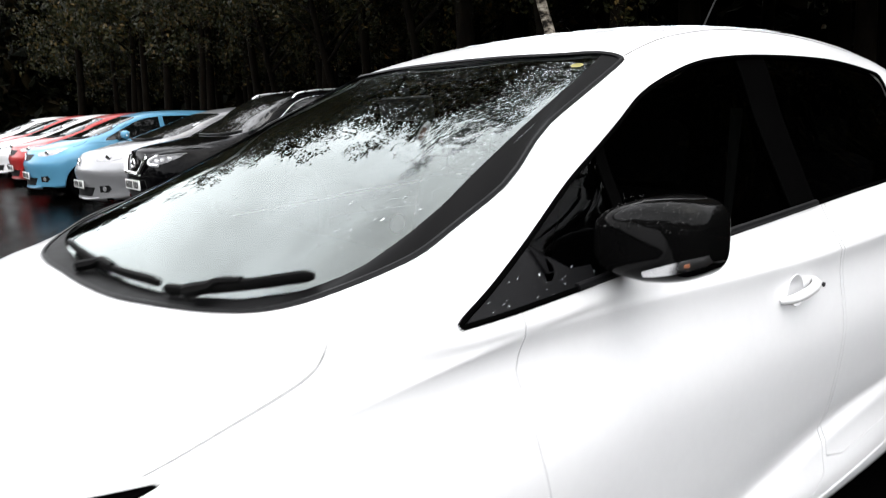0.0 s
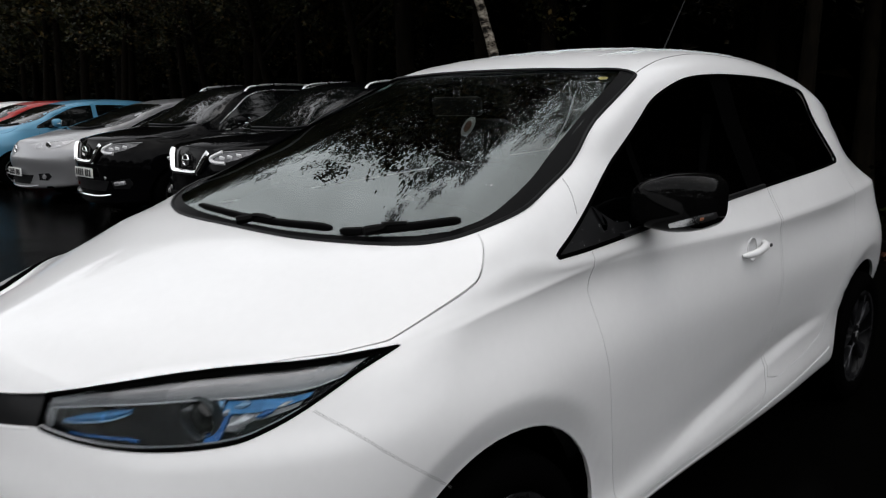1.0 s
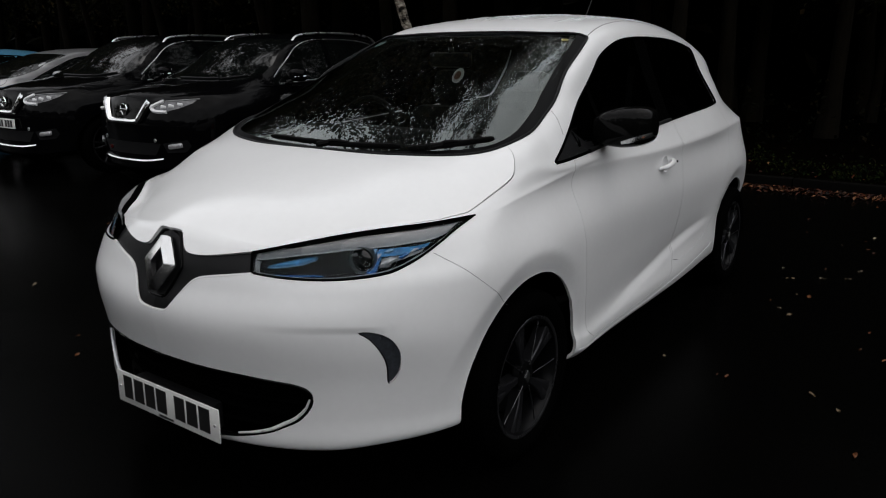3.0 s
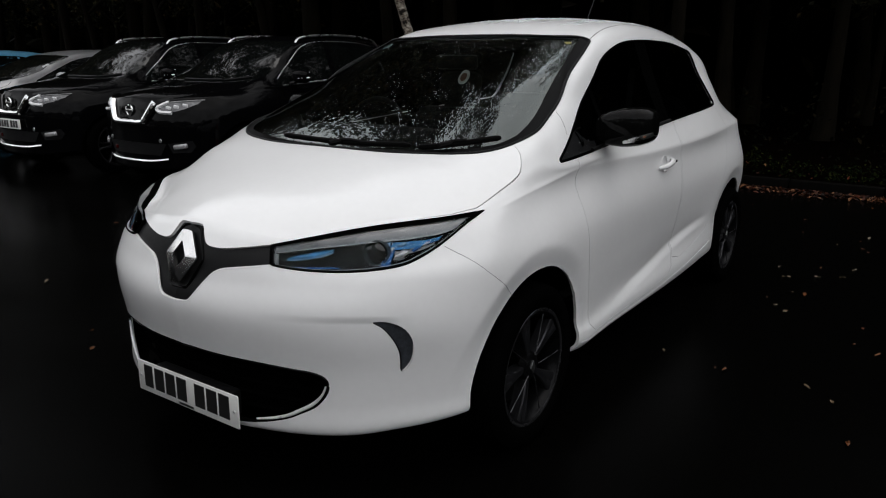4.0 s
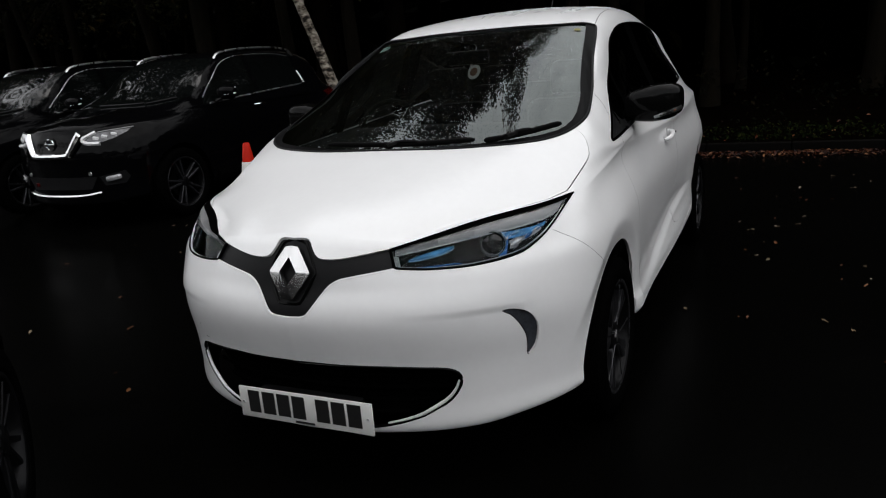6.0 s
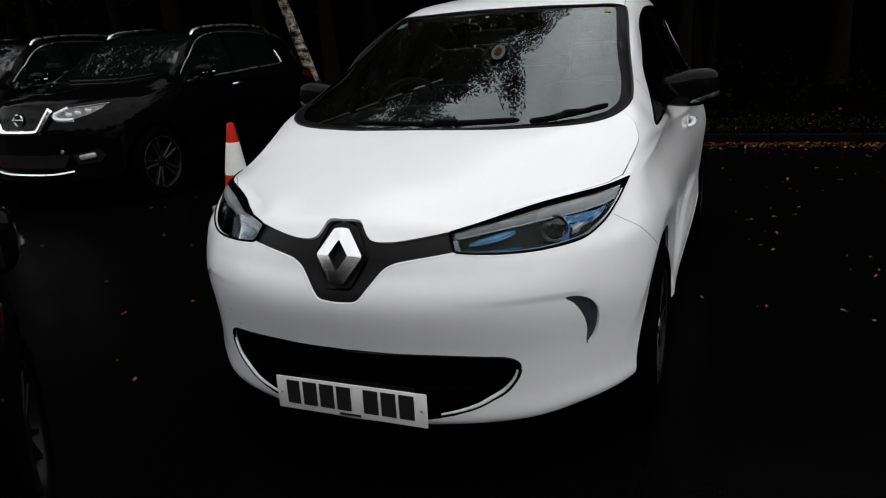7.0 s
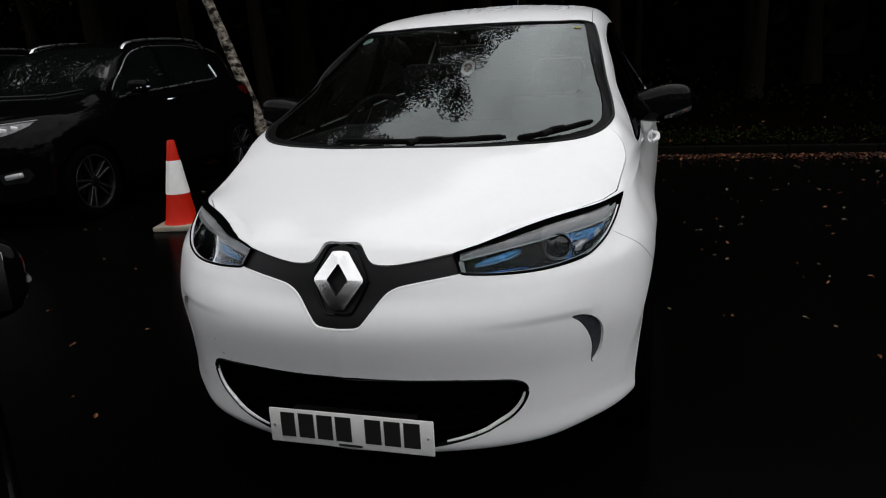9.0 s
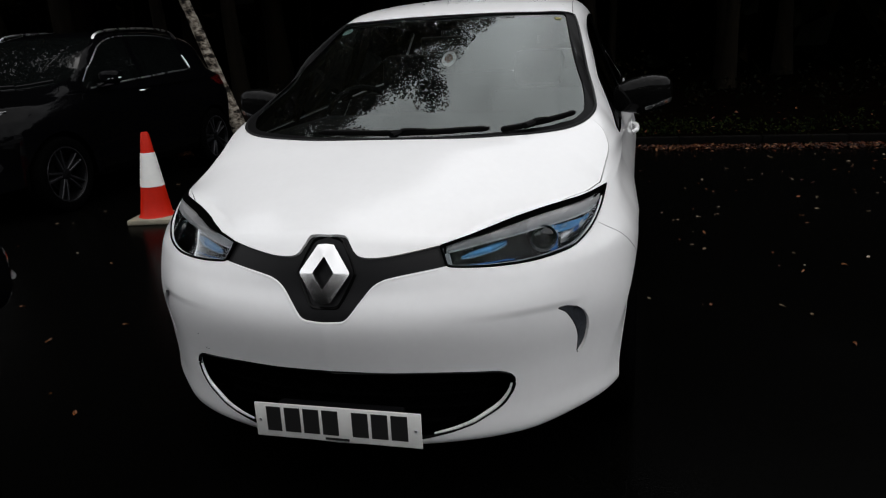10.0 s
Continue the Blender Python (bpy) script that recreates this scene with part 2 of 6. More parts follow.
HATCH_ROWS = [
    (.30, .44, .85, .38, .875, .28, .90, .14, .92),
    (.50, .62, .895, .55, .920, .40, .952, .20, .975),
    (.72, .715, .945, .645, .988, .45, 1.020, .22, 1.031),
    (.95, .765, 1.0, .690, 1.066, .45, 1.10, .22, 1.11),
    (1.15, .783, .998, .67, 1.138, .45, 1.186, .22, 1.20),
    (1.5, .78, 1.015, .69, 1.19, .607, 1.318, .32, 1.347),
    (1.87, .778, 1.035, .677, 1.228, .582, 1.447, .37, 1.495),
    (2.35, .775, 1.068, .677, 1.285, .585, 1.492, .42, 1.550),
    (3.1, .762, 1.106, .650, 1.28, .568, 1.438, .40, 1.532),
    (3.3, .745, 1.108, .648, 1.28, .573, 1.408, .39, 1.508),
    (3.6, .672, 1.11, .597, 1.24, .525, 1.36, .34, 1.45),
    (3.85, .55, 1.07, .50, 1.13, .44, 1.19, .28, 1.25),
]


def flare(bm, centres, height, r0, r1, depth):
    """Turns the skin in towards each wheel, as a band round the arch."""
    for v in bm.verts:
        if abs(v.co.x) < .6:
            continue
        for y in centres:
            r = math.hypot(v.co.y - y, v.co.z - height)
            if r < r1:
                u = min(1, (r1 - r) / (r1 - r0))
                ease = 1 if v.co.y > y else max(0, min(1, .1 + (v.co.z - height) / .28))
                v.co.x -= math.copysign(depth * u * ease, v.co.x)
    return bm


def scallop(bm, x0, x1, z, fall, depth):
    """A shallow hollow under a soft line across each corner of the front bumper, which runs out towards the middle."""
    for v in bm.verts:
        x = abs(v.co.x)
        if v.co.y < .6 and x0 < x < x1 and z - 3 * fall < v.co.z < z:
            u = (x - x0) / (x1 - x0)
            v.co.y += depth * (u * u * (3 - 2 * u)) * math.exp(-((z - v.co.z) / fall) ** 2) * (1 if u < .85 else (1 - u) / .15)
    return bm


def creases(bm):
    """Presses the shoulder crease from the lamp to the door, and the line over the sill, into both sides."""
    shoulder = pchip((.60, .70, .87, 1.05, 1.25, 1.38, 1.50, 1.8), (.872, .889, .916, .938, .960, .974, .983, 1.0))
    shoulder_depth = pchip((.60, .68, .82, 1.15, 1.32, 1.5, 1.75), (0, .005, .0138, .0150, .012, .006, 0))
    sill = pchip((1.30, 1.51, 1.78, 2.1, 2.36, 2.71, 2.83), (.30, .328, .370, .410, .455, .502, .513))
    sill_depth = pchip((1.32, 1.6, 1.9, 2.45, 2.75, 2.9), (0, .004, .014, .019, .012, 0))
    for v in bm.verts:
        x, y, z = v.co
        if abs(x) < .6:
            continue
        d = 0
        if .60 < y < 1.75:
            u = (float(shoulder(y)) - z) / .062
            if u > 0:
                d += float(shoulder_depth(y)) * u * math.exp(1 - u)
        if 1.32 < y < 2.9:
            h = z - float(sill(y))
            d += float(sill_depth(y)) * (math.exp(-h / .075) if h > 0 else max(0, 1 + h / .035))
        v.co.x -= math.copysign(d, x)
    return bm

# ---- making meshes ----
from mathutils.bvhtree import BVHTree


def mesh_of(name, bm, mats, smooth=True, angle=35):
    me = bpy.data.meshes.new(name)
    bm.to_mesh(me)
    bm.free()
    for m in (mats if isinstance(mats, (list, tuple)) else [mats]):
        me.materials.append(m)
    if smooth:
        me.polygons.foreach_set("use_smooth", [True] * len(me.polygons))
        me.set_sharp_from_angle(angle=radians(angle))
    return me


def part(name, bm, mats=None, parent=None, label="", smooth=True, angle=35, at=None):
    ob = new(name, bm if isinstance(bm, bpy.types.Mesh) else mesh_of(name, bm, mats, smooth, angle))
    if parent:
        ob.parent = parent
    if at is not None:
        ob.matrix_local = at
    if label:
        ob["label"] = label
    return ob


def thing(name, label, category, group="", at=None, kind=""):
    ob = tagged(new(name), label, category, group, kind)
    ob.empty_display_size = 0.2
    if at is not None:
        ob.matrix_basis = at
    return ob


def lathe(profile, n=48, axis="x", closed=False):
    """A turned body: profile of (along the axis, radius)."""
    bm = bmesh.new()
    rings = []
    for a, r in profile:
        ring = []
        for k in range(n):
            c, s = math.cos(2 * math.pi * k / n) * r, math.sin(2 * math.pi * k / n) * r
            ring.append(bm.verts.new({"x": (a, c, s), "y": (c, a, s), "z": (c, s, a)}[axis]))
        rings.append(ring)
    pairs = list(zip(rings, rings[1:])) + ([(rings[-1], rings[0])] if closed else [])
    for p, q in pairs:
        for k in range(n):
            bm.faces.new((p[k], p[(k + 1) % n], q[(k + 1) % n], q[k]))
    if not closed:
        for ring in (rings[0], rings[-1]):
            if max((v.co - ring[0].co).length for v in ring) > 1e-5:
                bm.faces.new(ring)
    bmesh.ops.remove_doubles(bm, verts=bm.verts, dist=1e-5)
    bmesh.ops.recalc_face_normals(bm, faces=bm.faces)
    return bm


def box(sx, sy, sz, bevel=0.0, at=(0, 0, 0), seg=2, bm=None):
    own = bmesh.new()
    bmesh.ops.create_cube(own, size=1)
    bmesh.ops.scale(own, vec=(sx, sy, sz), verts=own.verts)
    if bevel:
        bmesh.ops.bevel(own, geom=own.edges, offset=bevel, segments=seg, affect="EDGES", profile=0.5)
    bmesh.ops.translate(own, vec=at, verts=own.verts)
    return own if bm is None else merge(bm, own)


def merge(bm, other):
    tmp = bpy.data.meshes.new("tmp")
    other.to_mesh(tmp)
    other.free()
    bm.from_mesh(tmp)
    bpy.data.meshes.remove(tmp)
    return bm


def tube(points, radius, n=8, flat=1.0, up=(0, 0, 1)):
    """A rod along points; radius may be one number or one a point; flat squeezes it across."""
    bm = bmesh.new()
    pts = [Vector(p) for p in points]
    rs = radius if isinstance(radius, (list, tuple, np.ndarray)) else [radius] * len(pts)
    rings = []
    for i, p in enumerate(pts):
        d = (pts[min(i + 1, len(pts) - 1)] - pts[max(i - 1, 0)]).normalized()
        side = d.cross(Vector(up))
        side = side.normalized() if side.length > 1e-4 else d.orthogonal().normalized()
        top = side.cross(d).normalized()
        rings.append([bm.verts.new(p + side * (math.cos(2 * math.pi * k / n) * rs[i]) + top * (math.sin(2 * math.pi * k / n) * rs[i] * flat)) for k in range(n)])
    for a, b in zip(rings, rings[1:]):
        for k in range(n):
            bm.faces.new((a[k], a[(k + 1) % n], b[(k + 1) % n], b[k]))
    bm.faces.new(rings[0][::-1])
    bm.faces.new(rings[-1])
    bmesh.ops.recalc_face_normals(bm, faces=bm.faces)
    return bm


AXES = {"x": (1, 2), "y": (0, 2), "z": (0, 1)}


def to3(axis, a, b, depth):
    return {"x": (depth, a, b), "y": (a, depth, b), "z": (a, b, depth)}[axis]


def prism(outline, axis, d0, d1, mat_index=1, bm=None):
    """A closed block: an outline in the plane across the axis, drawn out from d0 to d1."""
    own = bmesh.new()
    lo, hi = [[own.verts.new(to3(axis, a, b, d)) for a, b in outline] for d in (d0, d1)]
    n = len(outline)
    own.faces.new(lo)
    own.faces.new(hi[::-1])
    for k in range(n):
        own.faces.new((lo[k], hi[k], hi[(k + 1) % n], lo[(k + 1) % n]))
    bmesh.ops.triangulate(own, faces=[f for f in own.faces if len(f.verts) > 4])
    bmesh.ops.recalc_face_normals(own, faces=own.faces)
    for f in own.faces:
        f.material_index = mat_index
    return own if bm is None else merge(bm, own)


def flip(outline):
    return [(-a, b) for a, b in outline][::-1]


def boolean(shell, cutter, how):
    """The skin cut by a closed block; what the block itself would add is taken away again."""
    a, b = new("tmp_a", mesh_of("tmp_a", shell.copy(), [TRIM, TRIM], False)), new("tmp_b", mesh_of("tmp_b", cutter, [TRIM, TRIM], False))
    mod = a.modifiers.new("cut", "BOOLEAN")
    mod.operation, mod.object, mod.solver = how, b, "EXACT"
    mod.material_mode = "INDEX"
    bpy.context.view_layer.update()
    ev = a.evaluated_get(bpy.context.evaluated_depsgraph_get())
    me = bpy.data.meshes.new_from_object(ev)
    out = bmesh.new()
    out.from_mesh(me)
    bmesh.ops.delete(out, geom=[f for f in out.faces if f.material_index == 1], context="FACES")
    for o in (a, b):
        d = o.data
        bpy.data.objects.remove(o)
        bpy.data.meshes.remove(d)
    bpy.data.meshes.remove(me)
    return out


class Skin:
    """A body skin that remembers its smooth normals, for panels and for what lies on it."""

    def __init__(self, bm):
        self.bm = bm
        bm.normal_update()
        self.tree = BVHTree.FromBMesh(bm)
        bm.faces.ensure_lookup_table()
        self.corner = [[(v.co.copy(), v.normal.copy()) for v in f.verts] for f in bm.faces]
        self.flat = [f.normal.copy() for f in bm.faces]

    def normal(self, p):
        place, n, i, d = self.tree.find_nearest(p)
        out = Vector()
        for co, vn in self.corner[i]:
            w = 1 / ((co - place).length + 1e-4) ** 2
            use = vn if vn.dot(self.flat[i]) > (0.86 if abs(place.x) > .36 or place.y > .3 else 0.3) else self.flat[i]
            out += use * w
        return out.normalized()

    def drop(self, axis, a, b, sign=1, start=3.0):
        """The place where a line along the axis from outside meets the skin."""
        o = Vector(to3(axis, a, b, start * sign))
        d = Vector(to3(axis, 0, 0, -sign))
        hit = self.tree.ray_cast(o, d)
        return (hit[0], hit[1]) if hit[0] else (None, None)

    def panel(self, bm, thick=0.012, normal_of=None, keep_over=0.8):
        """A mesh with thickness out of a piece of the skin, shaded by the whole skin's curve."""
        bmesh.ops.triangulate(bm, faces=[f for f in bm.faces if len(f.verts) > 4])
        bmesh.ops.remove_doubles(bm, verts=bm.verts, dist=0.0002)
        bm.normal_update()
        outer = list(bm.faces)
        verts = list(bm.verts)
        smooth = {v: (normal_of or self.normal)(v.co) for v in verts}
        edges = [e for e in bm.edges if len(e.link_faces) == 1]
        inner = {v: bm.verts.new(v.co - smooth[v] * thick) for v in verts}
        for f in outer:
            f.smooth = True
            try:
                g = bm.faces.new([inner[v] for v in reversed(f.verts)])
                g.smooth, g.material_index = True, 1
            except ValueError:
                pass
        for e in edges:
            v, w = e.link_loops[0].vert, e.link_loops[0].link_loop_next.vert
            try:
                bm.faces.new((w, v, inner[v], inner[w]))
            except ValueError:
                pass
        normals = []
        bm.faces.index_update()
        order = list(bm.faces)
        keep = set(outer)
        for f in order:
            for v in f.verts:
                if f in keep:
                    nv = smooth[v]
                    normals.append(nv if nv.dot(f.normal) > keep_over else f.normal)
                else:
                    normals.append((0, 0, 0))
        me = bpy.data.meshes.new("panel")
        bm.to_mesh(me)
        bm.free()
        me.normals_split_custom_set([tuple(v) for v in normals])
        return me

    def patch(self, outline, axis, sign=1, lift=0.003, step=0.03, thick=0.004, depth_of=None, straight=False):
        """A sheet of the skin's own shape within an outline, lifted off it or sunk into it."""
        bm = bmesh.new()
        f = bm.faces.new([bm.verts.new(to3(axis, a, b, 0)) for a, b in outline])
        bmesh.ops.triangulate(bm, faces=[f])
        ia, ib = AXES[axis]
        for i in (ia, ib):
            vals = [v.co[i] for v in bm.verts]
            n = int((max(vals) - min(vals)) / step)
            for k in range(1, n + 1):
                co, no = [0, 0, 0], [0, 0, 0]
                co[i], no[i] = min(vals) + k * (max(vals) - min(vals)) / (n + 1), 1
                bmesh.ops.bisect_plane(bm, geom=bm.verts[:] + bm.edges[:] + bm.faces[:], plane_co=co, plane_no=no)
        bmesh.ops.remove_doubles(bm, verts=bm.verts, dist=0.0005)
        lost = []
        for v in bm.verts:
            a, b = v.co[ia], v.co[ib]
            p, n = self.drop(axis, a, b, sign)
            if p is None:
                lost.append(v)
                continue
            n = self.normal(p)
            v.co = p + (Vector(to3(axis, 0, 0, sign)) if straight else n) * (lift if depth_of is None else lift + depth_of(a, b))
        bmesh.ops.delete(bm, geom=lost, context="VERTS")
        bm.normal_update()
        if sum(f.normal[{"x": 0, "y": 1, "z": 2}[axis]] * sign for f in bm.faces) < 0:
            bmesh.ops.reverse_faces(bm, faces=bm.faces)
            bm.normal_update()
        if thick:
            top = list(bm.faces)
            edges = [e for e in bm.edges if len(e.link_faces) == 1]
            low = {v: bm.verts.new(v.co - v.normal * thick) for v in list(bm.verts)}
            for f in top:
                bm.faces.new([low[v] for v in reversed(f.verts)])
            for e in edges:
                v, w = e.link_loops[0].vert, e.link_loops[0].link_loop_next.vert
                bm.faces.new((w, v, low[v], low[w]))
        return bm

    def line(self, pts, axis, sign=1, lift=0.0, n=40):
        """Points on the skin along a curve drawn across the axis."""
        out = []
        for a, b in catmull(pts, n):
            p, _ = self.drop(axis, a, b, sign)
            if p is not None:
                out.append(p + self.normal(p) * lift)
        return out


def rounded(points, n=60, closed=True):
    return [tuple(p) for p in catmull(points, n, closed)]


def circle(a, b, r, n=48, r2=None, start=0.0, end=2 * math.pi):
    return [(a + r * math.cos(start + (end - start) * k / n), b + (r2 or r) * math.sin(start + (end - start) * k / n)) for k in range(n)]

# ---- wheels ----
def tyre_bm(r, width, rim_r):
    h = width / 2
    prof = [(-h * .80, rim_r - .004), (-h * .95, rim_r + .012), (-h, rim_r + (r - rim_r) * .45), (-h * .94, r - .022), (-h * .80, r - .006), (-h * .5, r),
            (-h * .18, r), (-h * .16, r - .007), (-h * .10, r - .007), (-h * .08, r), (h * .08, r), (h * .10, r - .007), (h * .16, r - .007), (h * .18, r),
            (h * .5, r), (h * .80, r - .006), (h * .94, r - .022), (h, rim_r + (r - rim_r) * .45), (h * .95, rim_r + .012), (h * .80, rim_r - .004)]
    return lathe(prof, 72, closed=True)


def spoke_bm(r0, r1, w0, w1, x0, x1, depth, split):
    """One spoke from hub to rim, turned about the axle by its parent's matrix; split: how far its two arms part."""
    bm = bmesh.new()
    for side in (-1, 1):
        path = [(r0, side * w0 * .25, x0), (r0 + (r1 - r0) * .45, side * (w0 * .3 + split * .35), x0 + (x1 - x0) * .6), (r1, side * (w1 * .3 + split), x1)]
        pts = catmull(path, 10)
        wid = np.linspace(w0, w1, 10) * .5
        rows = []
        for (r, t, x), w in zip(pts, wid):
            rows.append([bm.verts.new(v) for v in ((x - depth, t - w * .5, r), (x - .004, t - w * .5, r), (x, t - w * .32, r), (x, t + w * .32, r), (x - .004, t + w * .5, r), (x - depth, t + w * .5, r))])
        for a, b in zip(rows, rows[1:]):
            for k in range(6):
                bm.faces.new((a[k], a[(k + 1) % 6], b[(k + 1) % 6], b[k]))
        bm.faces.new(rows[0])
        bm.faces.new(rows[-1][::-1])
    bmesh.ops.recalc_face_normals(bm, faces=bm.faces)
    return bm


def make_wheel(parent, at, r=.311, width=.205, rim_r=.222, spokes=5, mats=None, split=.035, side=1, fan=None):
    """A wheel whose outer face looks along +x of its own frame."""
    rim_mat, face_mat = mats or (ALLOY_DARK, ALLOY)
    turn = pose(*at, 0, 0, 0 if side > 0 else 180)
    wheel = new("wheel")
    wheel.parent, wheel.matrix_local = parent, turn
    part("tyre", tyre_bm(r, width, rim_r), RUBBER, wheel)
    h = width / 2
    part("rim", lathe([(-h * .8, rim_r), (-h * .8, rim_r - .02), (h * .2, rim_r - .03), (h * .72, rim_r - .022), (h * .86, rim_r - .012), (h * .88, rim_r + .002), (h * .80, rim_r + .004), (h * .7, rim_r)], 72, closed=True), rim_mat, wheel, "machined outer lip on a dark rim")
    part("lip", lathe([(h * .87, rim_r - .010), (h * .885, rim_r - .008), (h * .89, rim_r + .001), (h * .87, rim_r + .003)], 72, closed=True), face_mat, wheel)
    part("brake_disc", lathe([(-.01, .05), (-.01, .14), (.01, .14), (.01, .05)], 48, closed=True), SATIN if spokes > 5 else ALLOY_DARK, wheel)
    part("backing", lathe([(-.03, 0), (-.03, rim_r - .03), (-.04, rim_r - .03), (-.04, 0)], 32), CAVITY, wheel)
    for k in range(spokes):
        w0, w1 = fan or (.045, .040)
        sp = part("spoke", spoke_bm(.035, rim_r - .012, w0, w1, h * .70, h * .80, .045, split), SPOKE_GREY if fan else face_mat, wheel, "broad dark spoke that widens to the rim" if fan else "two-armed alloy spoke")
        sp.matrix_local = pose(0, 0, 0, 360 / spokes * k + 18)
    part("hub_cap", lathe([(h * .5, .055), (h * .72, .05), (h * .78, .035), (h * .80, 0)], 32), rim_mat, wheel)
    if fan:
        part("hub_badge", prism([(0, .024), (.017, 0), (0, -.024), (-.017, 0)], "x", h * .80, h * .84, 0), SATIN, wheel, "small bright diamond badge", smooth=False)
    for k in range(5):
        a = 2 * math.pi * k / 5
        part("wheel_nut", lathe([(h * .7, .010), (h * .76, .010), (h * .77, 0)], 8), rim_mat, wheel, at=pose(0, .04 * math.cos(a), .04 * math.sin(a)))
    return wheel


# ---- the white electric hatchback ----
skin = Skin(flare(car_shell(HATCH_PLAN, HATCH_LEVELS, HATCH_BRIM_Z, HATCH_BRIM_IN, HATCH_CENTRE, HATCH_ROWS), (.862, 3.427), .288, .372, .447, .022))
skin = Skin(creases(scallop(skin.bm, .30, .72, .611, .075, .0085)))
hatch = thing("electric_hatchback", "glossy white five-door electric hatchback with black mirrors, parked on wet asphalt", "car")

DLO = [(1.118, .993), (1.135, .992), (1.3, 1.0), (1.7, 1.026), (2.09, 1.051), (2.6, 1.082), (3.10, 1.109), (3.160, 1.118), (3.178, 1.14), (3.172, 1.25), (3.155, 1.385), (3.14, 1.41),
       (3.10, 1.422), (2.83, 1.449), (2.60, 1.457), (2.35, 1.457), (2.18, 1.451), (2.04, 1.437), (1.92, 1.408), (1.79, 1.361), (1.676, 1.299), (1.517, 1.212), (1.35, 1.117), (1.2, 1.036), (1.122, .999)]
SCREEN_HALF = [(0, .714), (.15, .716), (.3, .732), (.42, .768), (.53, .814), (.61, .860), (.664, .915), (.692, .985), (.699, 1.06), (.691, 1.15), (.666, 1.3), (.628, 1.477), (.596, 1.67), (.573, 1.784), (.562, 1.80),
               (.538, 1.798), (.4, 1.772), (.15, 1.754), (0, 1.75)]
SCREEN_HALF = [(0, .714)] + [tuple(p) for p in catmull(SCREEN_HALF, 61)[1:-1]] + [(0, 1.75)]
SCREEN = SCREEN_HALF + [(-a, b) for a, b in SCREEN_HALF[-2:0:-1]]
INTAKE_HALF = [(0, .459), (.27, .457), (.43, .446), (.485, .437), (.51, .42), (.516, .395), (.503, .36), (.475, .325), (.435, .300), (.39, .277), (.30, .252), (.2, .24), (0, .236)]
INTAKE_HALF = [(0, .459)] + [tuple(p) for p in catmull(INTAKE_HALF, 49)[1:-1]] + [(0, .236)]
INTAKE = INTAKE_HALF + [(-a, b) for a, b in INTAKE_HALF[-2:0:-1]]
VEE_HALF = [(0, .849), (.040, .848), (.057, .841), (.070, .8205), (.086, .7995), (.105, .790), (.14, .788), (.19, .792), (.325, .8125), (.346, .7605), (.20, .736), (.165, .726), (.14, .709), (.115, .68), (.080, .634), (.066, .623), (.045, .618), (0, .616)]
VEE_HALF = [(0, .849)] + [tuple(p) for p in catmull(VEE_HALF[:9], 40)[1:]] + [tuple(p) for p in catmull(VEE_HALF[9:], 40)[:-1]] + [(0, .616)]
VEE = VEE_HALF + [(-a, b) for a, b in VEE_HALF[-2:0:-1]]
LAMP = [(.318, .809), (.40, .829), (.487, .848), (.56, .862), (.635, .8735), (.69, .880), (.753, .888), (.747, .864), (.738, .837), (.721, .806), (.699, .783), (.668, .763), (.615, .753), (.536, .749), (.44, .751), (.36, .757), (.340, .761)]
LAMP = [tuple(p) for p in catmull(LAMP[:7], 22)] + [tuple(p) for p in catmull(LAMP[7:], 40)]
BLADE = rounded([(.634, .604), (.66, .604), (.69, .590), (.709, .566), (.717, .53), (.709, .475), (.690, .441), (.682, .445), (.685, .50), (.675, .545), (.655, .583)], 48)
ARCHES = [circle(.872, .288, .372, 56), circle(3.427, .288, .372, 56)]
HOOD_HALF = [(0, -.2), (.30, -.2), (.318, .11), (.45, .245), (.60, .395), (.70, .53), (.737, .63), (.746, .735), (.755, .843), (.749, .889), (.722, .925), (.688, .943), (.62, .90), (.4, .80), (0, .75)]
HOOD_HALF = HOOD_HALF[:6] + [tuple(p) for p in catmull(HOOD_HALF[6:12], 30)] + HOOD_HALF[12:]
HOOD = HOOD_HALF + [(-a, b) for a, b in HOOD_HALF[-2:0:-1]]
DOOR = [(1.252, 1.02), (1.249, .955), (1.228, .90), (1.233, .76), (1.266, .572), (1.305, .41), (1.325, .32), (1.38, .282), (1.9, .284), (2.28, .306), (2.335, .345), (2.36, .5), (2.372, .9), (2.36, 1.15)]
REAR_DOOR = [(2.378, 1.15), (2.386, .9), (2.374, .5), (2.36, .38), (2.45, .362), (2.70, .39), (2.86, .43), (2.95, .50), (3.02, .60), (3.12, .72), (3.22, .86), (3.23, 1.0), (3.16, 1.10), (3.12, 1.20)]


def shrunk(outline, gap):
    c = np.mean(outline, axis=0)
    size = np.ptp(np.array(outline), axis=0)
    return [tuple(c + (np.array(p) - c) * (1 - 2 * gap / size)) for p in outline]


